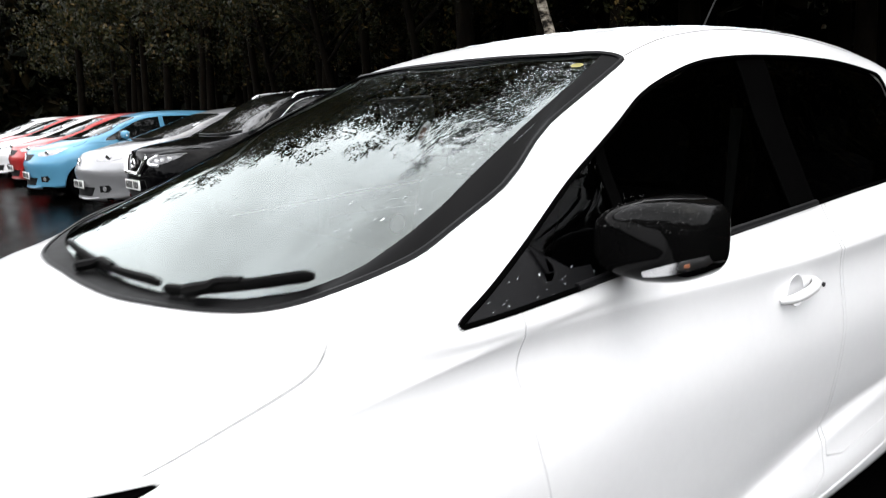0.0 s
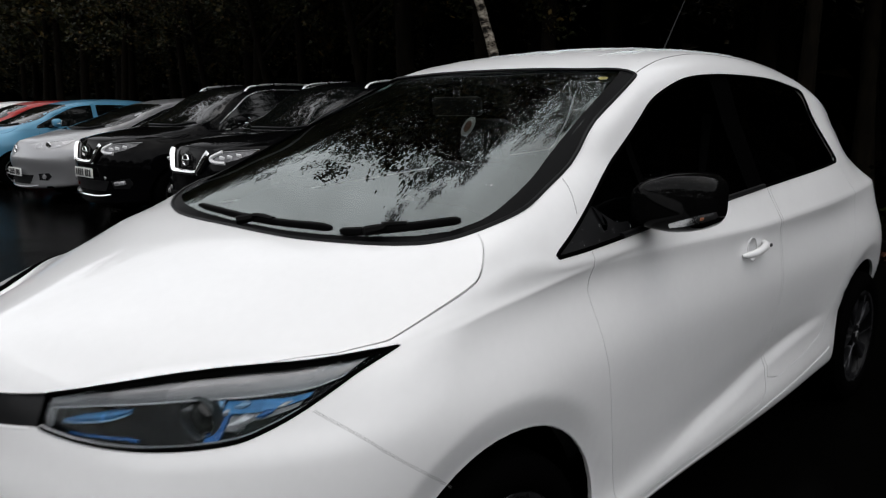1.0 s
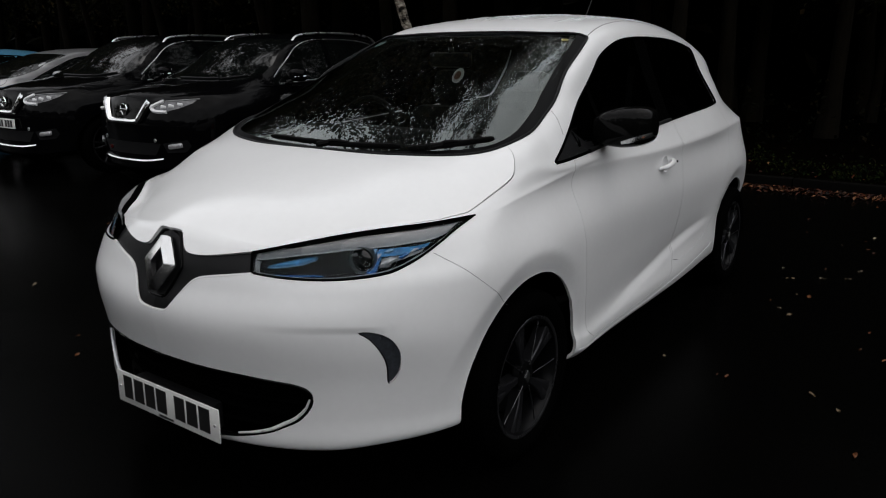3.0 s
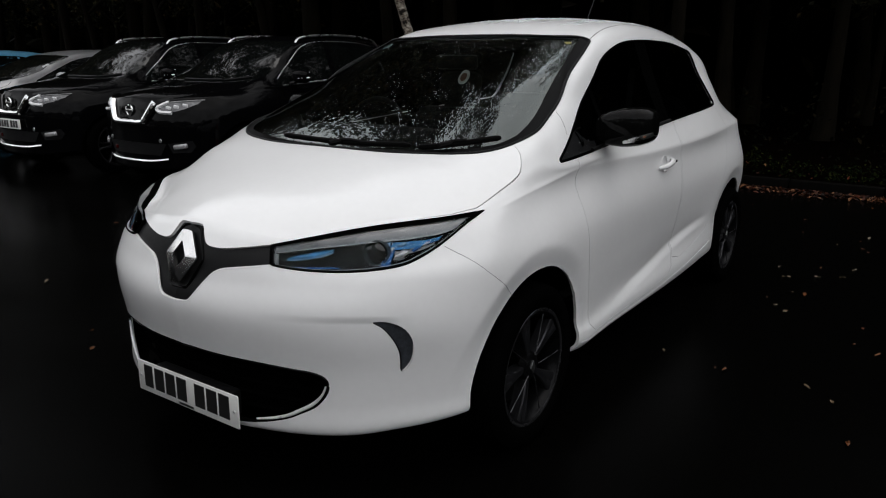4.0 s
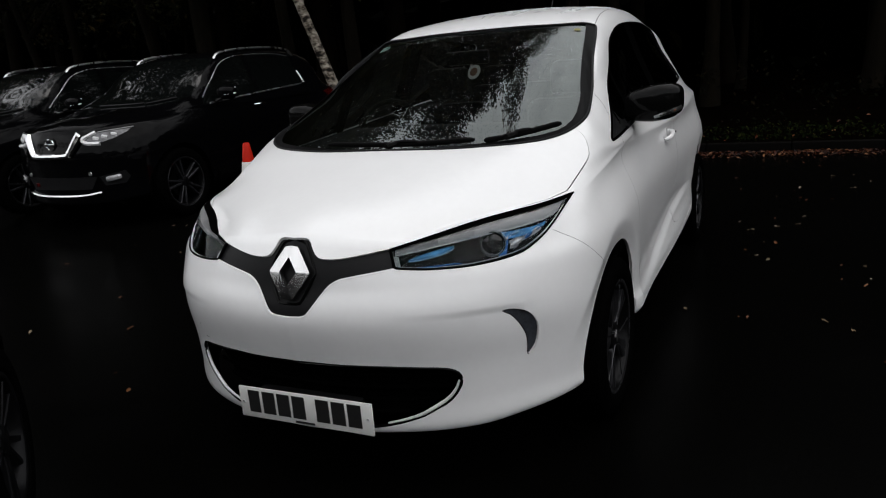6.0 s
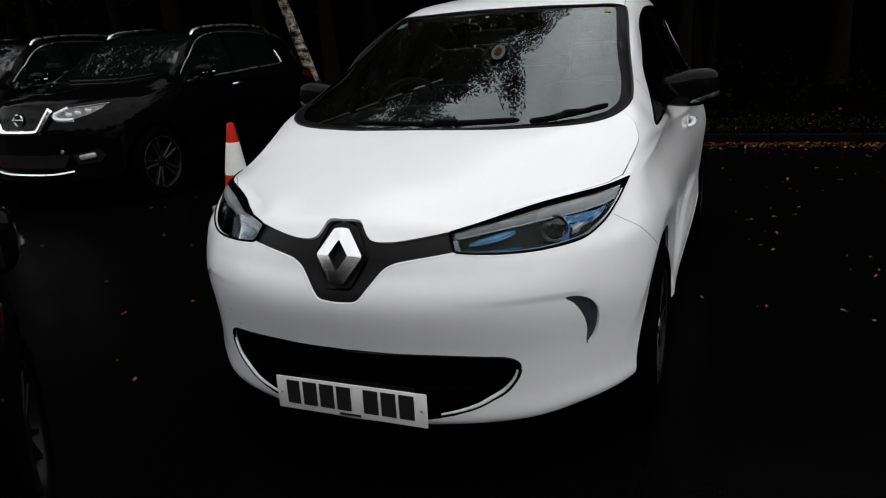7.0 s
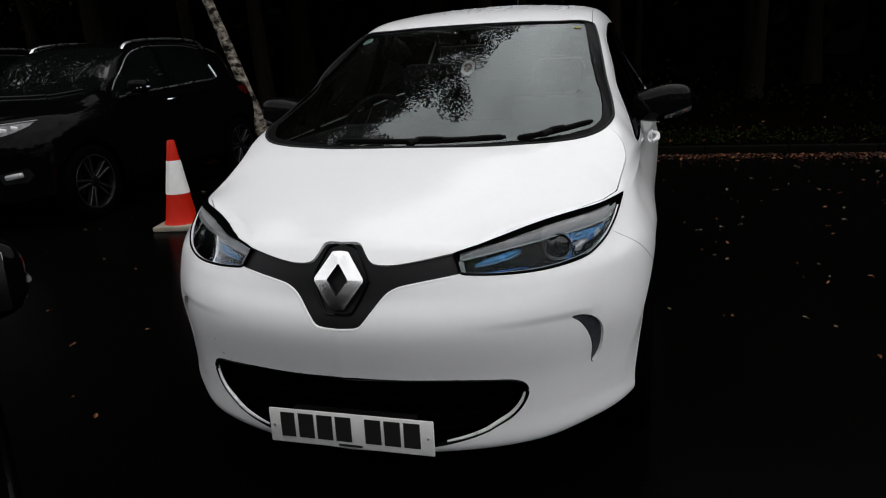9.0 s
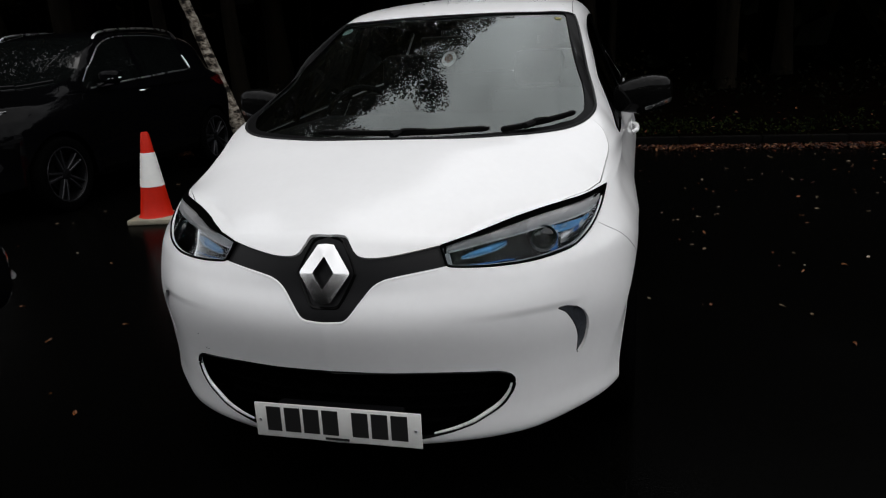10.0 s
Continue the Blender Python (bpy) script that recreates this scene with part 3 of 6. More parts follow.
class Sheet:
    """A smooth even surface z(x, y), as pressed glass or metal has, through a region of the skin."""

    def __init__(self, points, nx, ny, extra=()):
        p = np.array(points)
        self.powers = [(2 * i, j) for i in range(nx) for j in range(ny)] + list(extra)
        self.y0 = p[:, 1].mean()
        m = np.column_stack([p[:, 0] ** i * (p[:, 1] - self.y0) ** j for i, j in self.powers])
        self.k = np.linalg.lstsq(m, p[:, 2], rcond=None)[0]

    def z(self, x, y):
        return sum(k * x ** i * (y - self.y0) ** j for k, (i, j) in zip(self.k, self.powers))

    def normal(self, x, y):
        e = .002
        return Vector((-(self.z(x + e, y) - self.z(x - e, y)) / (2 * e), -(self.z(x, y + e) - self.z(x, y - e)) / (2 * e), 1)).normalized()


def region(x_of, y0, y1):
    out = []
    for y in np.linspace(y0, y1, 34):
        for u in np.linspace(-1, 1, 31):
            p, _ = skin.drop("z", u * float(x_of(y)), y, 1)
            if p:
                out.append(p[:])
    return out


screen_sheet = Sheet(region(lambda y: np.interp(y, [.88, 1.05, 1.3, 1.8], [.58, .68, .65, .555]), .88, 1.81), 2, 3, [(4, 0)])
bonnet_sheet = Sheet(region(lambda y: np.interp(y, [.14, .3, .5, .7, .9], [.22, .42, .58, .68, .68]), .14, .74), 4, 5)


def mean_normal(axis, a, b, sign, reach):
    out = Vector()
    for k in range(-4, 5):
        p, _ = skin.drop(axis, a + reach * k / 4, b, sign)
        if p:
            out += skin.normal(p)
    return out.normalized()


LIP_X = np.linspace(0, .46, 12)
FASCIA = [mean_normal("y", float(x), .745 if x < .1 else .74, -1, .06) for x in LIP_X]


def bonnet_normal(p):
    """The bonnet's smooth curve, which rolls over a soft lip into the front of the car."""
    x = abs(p.x)
    skin_n, sheet_n = skin.normal(p), bonnet_sheet.normal(p.x, min(p.y, .70))
    u = max(0, min(1, (skin_n.dot(sheet_n) - .80) / .18))
    u = u * u * (3 - 2 * u)
    plain = (skin_n * (1 - u) + sheet_n * u).normalized()
    if x > .44 or p.y > .34:
        return plain
    brim_y, brim_z = float(np.interp(x, [0, .2, .4, .5], [.100, .126, .181, .22])), float(np.interp(x, [0, .2, .4, .5], [.862, .845, .827, .835]))
    k = min(x / .46 * 11, 10.999)
    front = FASCIA[int(k)] * (1 - k % 1) + FASCIA[int(k) + 1] * (k % 1)
    front = Vector((math.copysign(front.x, p.x) if x > .002 else 0, front.y, front.z)).normalized()
    top = bonnet_sheet.normal(p.x, max(p.y, brim_y + .05))
    w = max(.45, min(1, (p.y - brim_y + .9 * (p.z - brim_z) + .09) / .10))
    n = (front * (1 - w) + top * w).normalized()
    v = max(0, min(1, (x - .36) / .08, 1)) if p.y < .28 else max(0, min(1, max((x - .36) / .08, (p.y - .28) / .06)))
    return (n * (1 - v) + plain * v).normalized()


def sheet_glass(outline, drop):
    bm = skin.patch(outline, "z", 1, 0, .022, 0)
    for v in bm.verts:
        v.co.z = screen_sheet.z(v.co.x, v.co.y) - drop
    me = bpy.data.meshes.new("glass")
    bm.to_mesh(me)
    bm.free()
    me.polygons.foreach_set("use_smooth", [True] * len(me.polygons))
    me.normals_split_custom_set([tuple(screen_sheet.normal(*me.vertices[k.vertex_index].co[:2])) for k in me.loops])
    return me


openings = bmesh.new()
for s in (1, -1):
    prism(DLO, "x", .40 * s, 1.3 * s, bm=openings)
    for arch in ARCHES:
        prism(arch, "x", .52 * s, 1.3 * s, bm=openings)
    prism(LAMP if s > 0 else flip(LAMP), "y", -.3, .80, bm=openings)
    prism(BLADE if s > 0 else flip(BLADE), "y", -.3, .6, bm=openings)
prism(SCREEN, "z", .98, 2.0, bm=openings)
prism(INTAKE, "y", -.3, .45, bm=openings)
pierced = boolean(boolean(skin.bm, openings, "DIFFERENCE"), prism(VEE, "y", -.3, .30), "DIFFERENCE")

panels = bmesh.new()
prism(HOOD, "z", .775, 1.25, bm=panels)
for s in (1, -1):
    prism(DOOR, "x", .60 * s, 1.2 * s, bm=panels)
    prism(REAR_DOOR, "x", .60 * s, 1.2 * s, bm=panels)
rest = boolean(pierced, panels, "DIFFERENCE")
def lined(name, me, parent, paint_, label=""):
    """A painted panel with a dark inner side."""
    ob = part(name, me, None, parent, label)
    for m in (paint_, CABIN):
        ob.data.materials.append(m)
    return ob


lined("body", skin.panel(rest), hatch, WHITE)
bonnet = boolean(pierced, prism([(a * .9955, b) for a, b in HOOD], "z", .775, 1.25), "INTERSECT")
lined("bonnet", skin.panel(bonnet, normal_of=bonnet_normal, keep_over=.1), hatch, WHITE, "smooth white bonnet with a few rain marks")
for name, outline in (("front_door", DOOR), ("rear_door", REAR_DOOR)):
    for s in (1, -1):
        piece = boolean(pierced, prism(shrunk(outline, .0021), "x", .60 * s, 1.2 * s), "INTERSECT")
        if name == "front_door":
            piece = boolean(piece, prism(circle(2.135, .885, .0365, 32), "x", .60 * s, 1.2 * s), "DIFFERENCE")
        door = lined(name, skin.panel(piece), hatch, WHITE)
        if name == "front_door":
            # a pull handle over a round finger hollow
            path = [(s * (p[0] * s + lift), p[1], p[2]) for p, lift in zip(
                skin.line([(2.055, .871), (2.10, .8785), (2.16, .8875), (2.225, .897)], "x", s, 0, 9), (.002, .014, .022, .026, .028, .028, .026, .020, .002))]
            part("door_handle", tube(path, [.006, .0105, .0115, .012, .012, .012, .0125, .012, .008], 12), WHITE, door, "white pull handle with a black key slot")
            p, _ = skin.drop("x", 2.135, .885, s)
            bowl = lathe([(.0, .0375), (-.005, .0355), (-.014, .029), (-.018, .018), (-.019, .0005), (-.022, .0005), (-.021, .020), (-.015, .032), (-.004, .039)], 40, "x", True)
            part("handle_hollow", bowl, WHITE, door, at=pose(*p, 0, 0, 0 if s > 0 else 180))
            part("hollow_rim", tube([p for p in [skin.drop("x", a, b, s)[0] for a, b in circle(2.135, .885, .038, 28)]] + [skin.drop("x", 2.173, .885, s)[0]], .0016, 6), WHITE, door)
            p, _ = skin.drop("x", 2.213, .895, s)
            part("key_slot", lathe([(0, .006), (.004, .006), (.005, .004)], 16), INK, door, at=pose(p[0] + s * .034, p[1] - .012, p[2] - .001, 0, 0, 0 if s > 0 else 180))
            # a rubber weather strip along the bottom of the glass
            part("weather_strip", tube(skin.line([(1.40, 1.012), (1.7, 1.034), (2.09, 1.058), (2.34, 1.072)], "x", s, .001, 30), .009, 8), TRIM, door)

# glass, pillars and trim of the sides
for s in (1, -1):
    sail = [(1.126, .996), (1.3, 1.004), (1.46, 1.014), (1.46, 1.045), (1.335, 1.048), (1.318, 1.096), (1.2, 1.033)]
    part("mirror_sail", skin.patch(sail, "x", s, -.002, .03, .006), TRIM, hatch, "matt black triangular sail panel with rain drops")
    inset = shrunk(DLO, .002)
    cuts = [("quarter_glass", [(1.30, 1.0), (1.585, 1.017), (1.585, 1.245), (1.517, 1.209), (1.35, 1.114), (1.31, 1.09)]),
            ("side_glass", [(1.612, 1.019), (2.09, 1.053), (2.225, 1.061), (2.205, 1.449), (2.04, 1.434), (1.92, 1.405), (1.79, 1.358), (1.676, 1.296), (1.612, 1.262)]),
            ("rear_glass", [(2.345, 1.068), (2.6, 1.084), (3.10, 1.111), (3.158, 1.120), (3.172, 1.14), (3.166, 1.25), (3.15, 1.38), (3.10, 1.418), (2.83, 1.446), (2.60, 1.454), (2.34, 1.453)])]
    for name, outline in cuts:
        g = part(name, skin.patch(outline, "x", s, -.006, .06, .0), TINTED, hatch, "dark tinted glass")
        g.visible_shadow = False
    part("b_pillar", skin.patch([(2.222, 1.058), (2.348, 1.066), (2.344, 1.456), (2.202, 1.452)], "x", s, -.003, .04, .02), PILLAR, hatch, "black pillar")
    part("quarter_pillar", skin.patch([(1.583, 1.014), (1.615, 1.016), (1.615, 1.266), (1.583, 1.248)], "x", s, -.003, .04, .02), PILLAR, hatch)
    edge = [skin.drop("x", a, b, s)[0] for a, b in rounded(shrunk(DLO, .004), 120)]
    part("window_seal", tube([p for p in edge if p] + [edge[0]], .0055, 6), PILLAR, hatch)
    # the seam of the wing above the sail, and the bumper's seam
    part("wing_seam", tube(skin.line([(1.272, 1.165), (1.268, 1.13), (1.252, 1.083)], "x", s, -.001, 10), .0016, 6), SEAM, hatch)
    part("bumper_seam", tube([q for q in (skin.drop("x", a, b, s)[0] for a, b in catmull([(.452, .806), (.50, .765), (.56, .711), (.64, .648), (.70, .60)], 30)) if q], .0008, 6), SEAM, hatch)
    # the roof gutter
    part("roof_gutter", tube(skin.line([(.560 * s, 1.815), (.550 * s, 1.92), (.538 * s, 2.1), (.530 * s, 2.5), (.524 * s, 2.9), (.50 * s, 3.3)], "z", 1, -.001, 40), .0022, 6), SEAM, hatch)
    part("sill_strip", tube(skin.line([(1.26, .262), (1.5, .262), (2.03, .266), (2.4, .284), (2.66, .306), (2.9, .335), (2.98, .352)], "x", s, -.002, 50), .0045, 8), WHITE, hatch)

# windscreen with its black border, which rises from the glass to the bodywork
SCREEN_INNER = [(0, .775), (.2, .778), (.36, .795), (.49, .830), (.60, .89), (.652, .985), (.658, 1.08), (.643, 1.2), (.618, 1.3), (.581, 1.477), (.548, 1.67), (.530, 1.764), (.515, 1.776), (.48, 1.773), (.4, 1.761), (.15, 1.743), (0, 1.739)]
GLASS_HALF = [(0, .761)] + [(a + .012 * min(1, a / .3), b - .014 * (1 if b < 1.0 else 0) + .008 * (1 if b > 1.7 else 0)) for a, b in catmull(SCREEN_INNER, 61)[1:-1]] + [(0, 1.747)]
screen = part("windscreen", sheet_glass(GLASS_HALF + [(-a, b) for a, b in GLASS_HALF[-2:0:-1]], .004), None, hatch, "raked windscreen spotted with rain")
screen.data.materials.append(GLASS)
screen.visible_shadow = False


def border_ring():
    a, b = catmull(SCREEN_HALF, 90), catmull(SCREEN_INNER, 90)
    bm = bmesh.new()
    for s in (1, -1):
        rows = []
        for p, q in zip(a, b):
            edge = skin.drop("z", p[0] * s * .998, p[1], 1)[0].z
            row = []
            for k in range(8):
                u = k / 7
                x, y = p + (q - p) * u
                level = screen_sheet.z(x, y) + .002
                row.append(bm.verts.new((x * s, y, level + (edge - .002 - float(screen_sheet.z(*p))) * (1 - u))))
            rows.append(row)
        for r0, r1 in zip(rows, rows[1:]):
            for k in range(7):
                f = (r0[k], r0[k + 1], r1[k + 1], r1[k])
                bm.faces.new(f if s > 0 else f[::-1])
    bmesh.ops.remove_doubles(bm, verts=bm.verts, dist=.0005)
    bmesh.ops.recalc_face_normals(bm, faces=bm.faces)
    return bm


part("screen_border", border_ring(), FRIT, hatch, "black printed border of the windscreen")
seal = [skin.drop("z", a * .998, b, 1)[0] for a, b in SCREEN]
part("screen_seal", tube(seal + [seal[0]], .006, 6), TRIM, hatch)

# wipers at rest on the foot of the screen
for pts, joint in (([(-.30, .790), (-.05, .780), (.15, .782), (.345, .797)], (.02, .772)), ([(.385, .790), (.46, .817), (.555, .877), (.632, .947)], (.49, .828))):
    line = [Vector((a, b, screen_sheet.z(a, b) + .016)) for a, b in catmull(pts, 24)]
    wiper = part("wiper", tube(line, [.004] + [.0075] * 22 + [.004], 8, 1.4), WIPER, hatch, "black wiper blade lying flat")
    j = Vector((*joint, screen_sheet.z(*joint) + .004))
    arm = [j + Vector((-.02, -.035, .012)), j + Vector((0, 0, .018)), line[11] + Vector((0, 0, .010)), line[14] + Vector((0, 0, .008))]
    part("wiper_arm", tube([tuple(p) for p in catmull([tuple(a) for a in arm], 12)], [.014, .016, .015, .014, .013, .012, .011, .010, .009, .009, .008, .008], 8, .8), WIPER, wiper)

# mirrors
WET_BLACK = surface("wet_black", (.010, .010, .010), .05, spread=.1, gloss=.5)


def mirror_front(x, z, lift=0.0):
    """A place on the front face of the mirror housing."""
    u = max(-1, min(1, x / .122))
    taper = 1 - .22 * max(0, -u) - .12 * max(0, u) ** 2
    w = (z - .012 * u) / (.078 * taper)
    k = max(0, 1 - abs(u) ** (2 / .52) - abs(w) ** (2 / .52))
    return Vector((x, -.088 * k ** .26 - lift, z))


def mirror_band(x0=.012, x1=.1185, share=1.0, lift=.0022):
    """The crescent lens that runs along the lower front edge to the outer tip."""
    bm, rows = bmesh.new(), []
    for k in range(25):
        x = x0 + (x1 - x0) * k / 24
        u = (x + .035) / .1535
        mid, half = -.064 + .044 * u ** 1.3, share * (.0010 + .0088 * math.sin(math.pi * min(1, u * .62 + .02)) ** 1.4)
        rows.append([bm.verts.new(mirror_front(x, mid + half * t, lift * (1 - .3 * abs(t)))) for t in (-1, -.5, 0, .5, 1)]
                    + [bm.verts.new(mirror_front(x, mid + half * t, -.004)) for t in (1, -1)])
    for p, q in zip(rows, rows[1:]):
        for t in range(7):
            bm.faces.new((p[t], p[(t + 1) % 7], q[(t + 1) % 7], q[t]))
    bm.faces.new(rows[0])
    bm.faces.new(rows[-1][::-1])
    bmesh.ops.recalc_face_normals(bm, faces=bm.faces)
    return bm


def mirror_beads():
    r = np.random.default_rng(8)
    bm = bmesh.new()
    for _ in range(260):
        p = mirror_front(r.uniform(-.105, .11), r.uniform(.022, .074))
        size = .0009 * r.lognormal(0, .4)
        bmesh.ops.create_icosphere(bm, subdivisions=1, radius=size, matrix=Matrix.Translation(p))
    return bm


for s in (1, -1):
    bm = bmesh.new()
    bmesh.ops.create_uvsphere(bm, u_segments=40, v_segments=24, radius=1)
    for v in bm.verts:
        x, y, z = v.co
        e = .52
        x, y, z = [math.copysign(abs(c) ** e, c) for c in (x, y, z)]
        if y > 0:
            y *= .35
        taper = 1 - .22 * max(0, -x) - .12 * max(0, x) ** 2
        v.co = (x * .122, y * .088, z * .078 * taper + .012 * x)
    mirror = part("door_mirror", bm, GLOSS, hatch, "gloss black mirror housing beaded with rain", at=pose(.872 * s, 1.535, 1.099) @ Matrix.Diagonal((s, 1, 1, 1)))
    part("mirror_glass", box(.165, .006, .10, .003), MIRROR, mirror, at=pose(-.005, .031, .002))
    part("side_repeater", mirror_band(), SATIN, mirror, "clear indicator lens along the lower edge")
    part("amber_bulb", mirror_band(.092, .100, .35, .0028), AMBER, mirror)
    tagged(part("bead_layer", mirror_beads(), WET_BLACK, mirror), "fine rain beads on the housing", kind="stuff")
    foot = [(.788 * s, 1.27, 1.012), (.812 * s, 1.37, 1.020), (.845 * s, 1.46, 1.032), (.880 * s, 1.53, 1.050)]
    part("mirror_foot", tube([tuple(p) for p in catmull(foot, 10)], [.018, .026, .033, .039, .044, .048, .050, .048, .042, .034], 12, .5), TRIM, mirror, at=(mirror.matrix_local.inverted()))

# lower intake, its chrome corners, the number plate
part("intake_mesh", skin.patch(shrunk(INTAKE, .002), "y", -1, -.075, .04, .004, straight=False), CAVITY, hatch, "black mesh deep in the lower intake")
for k in range(5):
    z = .275 + k * .042
    w = .46 if k > 1 else .34 + .06 * k
    part("intake_bar", tube([(x, skin.drop("y", x, z, -1)[0].y + .055, z) for x in np.linspace(-w, w, 24)], .005, 6, 1.6), CAVITY, hatch)
rim_pts = [skin.drop("y", a, b, -1)[0] for a, b in shrunk(INTAKE, .003)]
part("intake_rim", tube([p + Vector((0, .004, 0)) for p in rim_pts] + [rim_pts[0] + Vector((0, .004, 0))], .006, 6), GLOSS, hatch)
for s in (1, -1):
    pts = skin.line([(.29 * s, .260), (.345 * s, .272), (.395 * s, .288), (.433 * s, .309), (.470 * s, .333), (.496 * s, .364), (.507 * s, .393)], "y", -1, -.003, 30)
    part("chrome_strip", tube(pts, [.0025 + .0036 * math.sin(math.pi * (k + 2) / 33) for k in range(len(pts))], 8), LAMP_BRIGHT, hatch, "curved chrome strip")
plate = part("number_plate", box(.520, .006, .111, .0028), PLATE, hatch, "white number plate with dark bars", at=pose(0.006, .022, .291, 0))
for k, x in enumerate((-.205, -.145, -.085, -.025, .068, .128, .188)):
    part("plate_bar", box(.050 if k else .046, .0016, .079), INK, plate, at=pose(x + .006, -.0035, .005), smooth=False)
part("dealer_bar", box(.075, .0012, .008), INK, plate, at=pose(0, -.0034, -.047), smooth=False)
for x in (-.243, .243):
    part("plate_screw", lathe([(0, .005), (.003, .004), (.0035, 0)], 12, "y"), SATIN, plate, at=pose(x, -.003, 0, 0, 0, 180))
part("plate_holder", box(.40, .06, .09, .01), TRIM, hatch, at=pose(0, .062, .285))

# nose band with the diamond emblem
part("nose_band", skin.patch(shrunk(VEE, .0012), "y", -1, -.009, .014, .010), TRIM, hatch, "matt black nose band that joins the lamps")
lower = [(.316, .752), (.20, .733), (.162, .722), (.137, .705), (.112, .676), (.078, .632), (.064, .620), (.045, .615), (0, .613)]
lower = lower + [(-a, b) for a, b in lower[-2::-1]]
part("bumper_lip", tube(skin.line(lower, "y", -1, -.0035, 90), .0045, 8), WHITE, hatch, "rounded white edge below the nose band")
ring_out = [(0, .110), (.040, .104), (.060, .075), (.088, .012), (.086, -.012), (.050, -.088), (.034, -.102), (0, -.104)]
ring = ring_out + [(-a, b) for a, b in ring_out[-2:0:-1]]
tilt = pose(0, .066, .742, -22)
bm = bmesh.new()
loops = []
for k, (sc, d) in enumerate(((1.0, .012), (.98, -.002), (.95, -.004), (.90, -.002), (.88, .004))):
    loops.append([bm.verts.new((a * sc, d, b * sc)) for a, b in rounded(ring, 48)])
for p, q in zip(loops, loops[1:]):
    for k in range(48):
        bm.faces.new((p[k], p[(k + 1) % 48], q[(k + 1) % 48], q[k]))
bm.faces.new(loops[-1])
bmesh.ops.recalc_face_normals(bm, faces=bm.faces)
part("emblem_surround", bm, GLOSS, hatch, "raised gloss black surround", at=tilt)
bm = bmesh.new()
outer = [(0.0, .084), (.024, .081), (.074, .005), (.074, -.004), (.021, -.084), (0, -.086), (-.021, -.084), (-.074, -.004), (-.074, .005), (-.024, .081)]
inner = [(0, .046), (.003, .043), (.031, .002), (.031, -.002), (.003, -.043), (0, -.046), (-.003, -.043), (-.031, -.002), (-.031, .002), (-.003, .043)]
lay = [[bm.verts.new((a, y, b)) for a, b in o] for o, y in ((outer, 0), (outer, -.006), ([((a + c) / 2, (b + d) / 2) for (a, b), (c, d) in zip(outer, inner)], -.0112), (inner, -.0150), (inner, 0))]
for p, q in zip(lay, lay[1:]):
    for k in range(10):
        bm.faces.new((p[k], p[(k + 1) % 10], q[(k + 1) % 10], q[k]))
bmesh.ops.recalc_face_normals(bm, faces=bm.faces)
part("emblem", bm, surface("emblem_metal", (.76, .755, .75), .2, metal=1.0, spread=.03, rough_spread=.02), hatch, "faceted chrome diamond emblem", at=tilt @ pose(0, -.012, .0), angle=12)

# headlamps and corner vents
LAMP_TOP, LAMP_LOW = LAMP[:22], LAMP[:21:-1]


def lamp_at(u, v):
    """A place within the lamp's outline: u from its inner end to its tip, v from its upper to its lower edge."""
    out = []
    for edge in (LAMP_TOP, LAMP_LOW):
        x = edge[0][0] + (edge[-1][0] - edge[0][0]) * u
        out.append((x, float(np.interp(x, [p[0] for p in edge], [p[1] for p in edge]))))
    (a, b), (c, d) = out
    return a + (c - a) * v, b + (d - b) * v


def lamp_spot(u, v, s, sink):
    a, b = lamp_at(u, v)
    p, _ = skin.drop("y", a * s, b, -1)
    return p - skin.normal(p) * sink


def lamp_band(s, us, tops, lows, sink, thick=.004, bulge=0.0):
    """A strip inside the lamp that follows its edges; tops and lows: its two edges at the given places along the lamp."""
    bm, rows = bmesh.new(), []
    for u in np.linspace(us[0], us[-1], 36):
        v0, v1 = float(np.interp(u, us, tops)), float(np.interp(u, us, lows))
        row = [lamp_spot(u, v0 + (v1 - v0) * k / 6, s, sink - bulge * math.sin(math.pi * k / 6)) for k in range(7)]
        back = [p + Vector((0, thick, 0)) for p in row[::-1]]
        rows.append([bm.verts.new(p) for p in row + back])
    for p, q in zip(rows, rows[1:]):
        for k in range(14):
            bm.faces.new((p[k], p[(k + 1) % 14], q[(k + 1) % 14], q[k]))
    bm.faces.new(rows[0])
    bm.faces.new(rows[-1][::-1])
    bmesh.ops.recalc_face_normals(bm, faces=bm.faces)
    return bm


def lamp_line(s, us, vs, sink, r):
    return tube([tuple(lamp_spot(u, float(np.interp(u, us, vs)), s, sink)) for u in np.linspace(us[0], us[-1], 30)], r, 6)


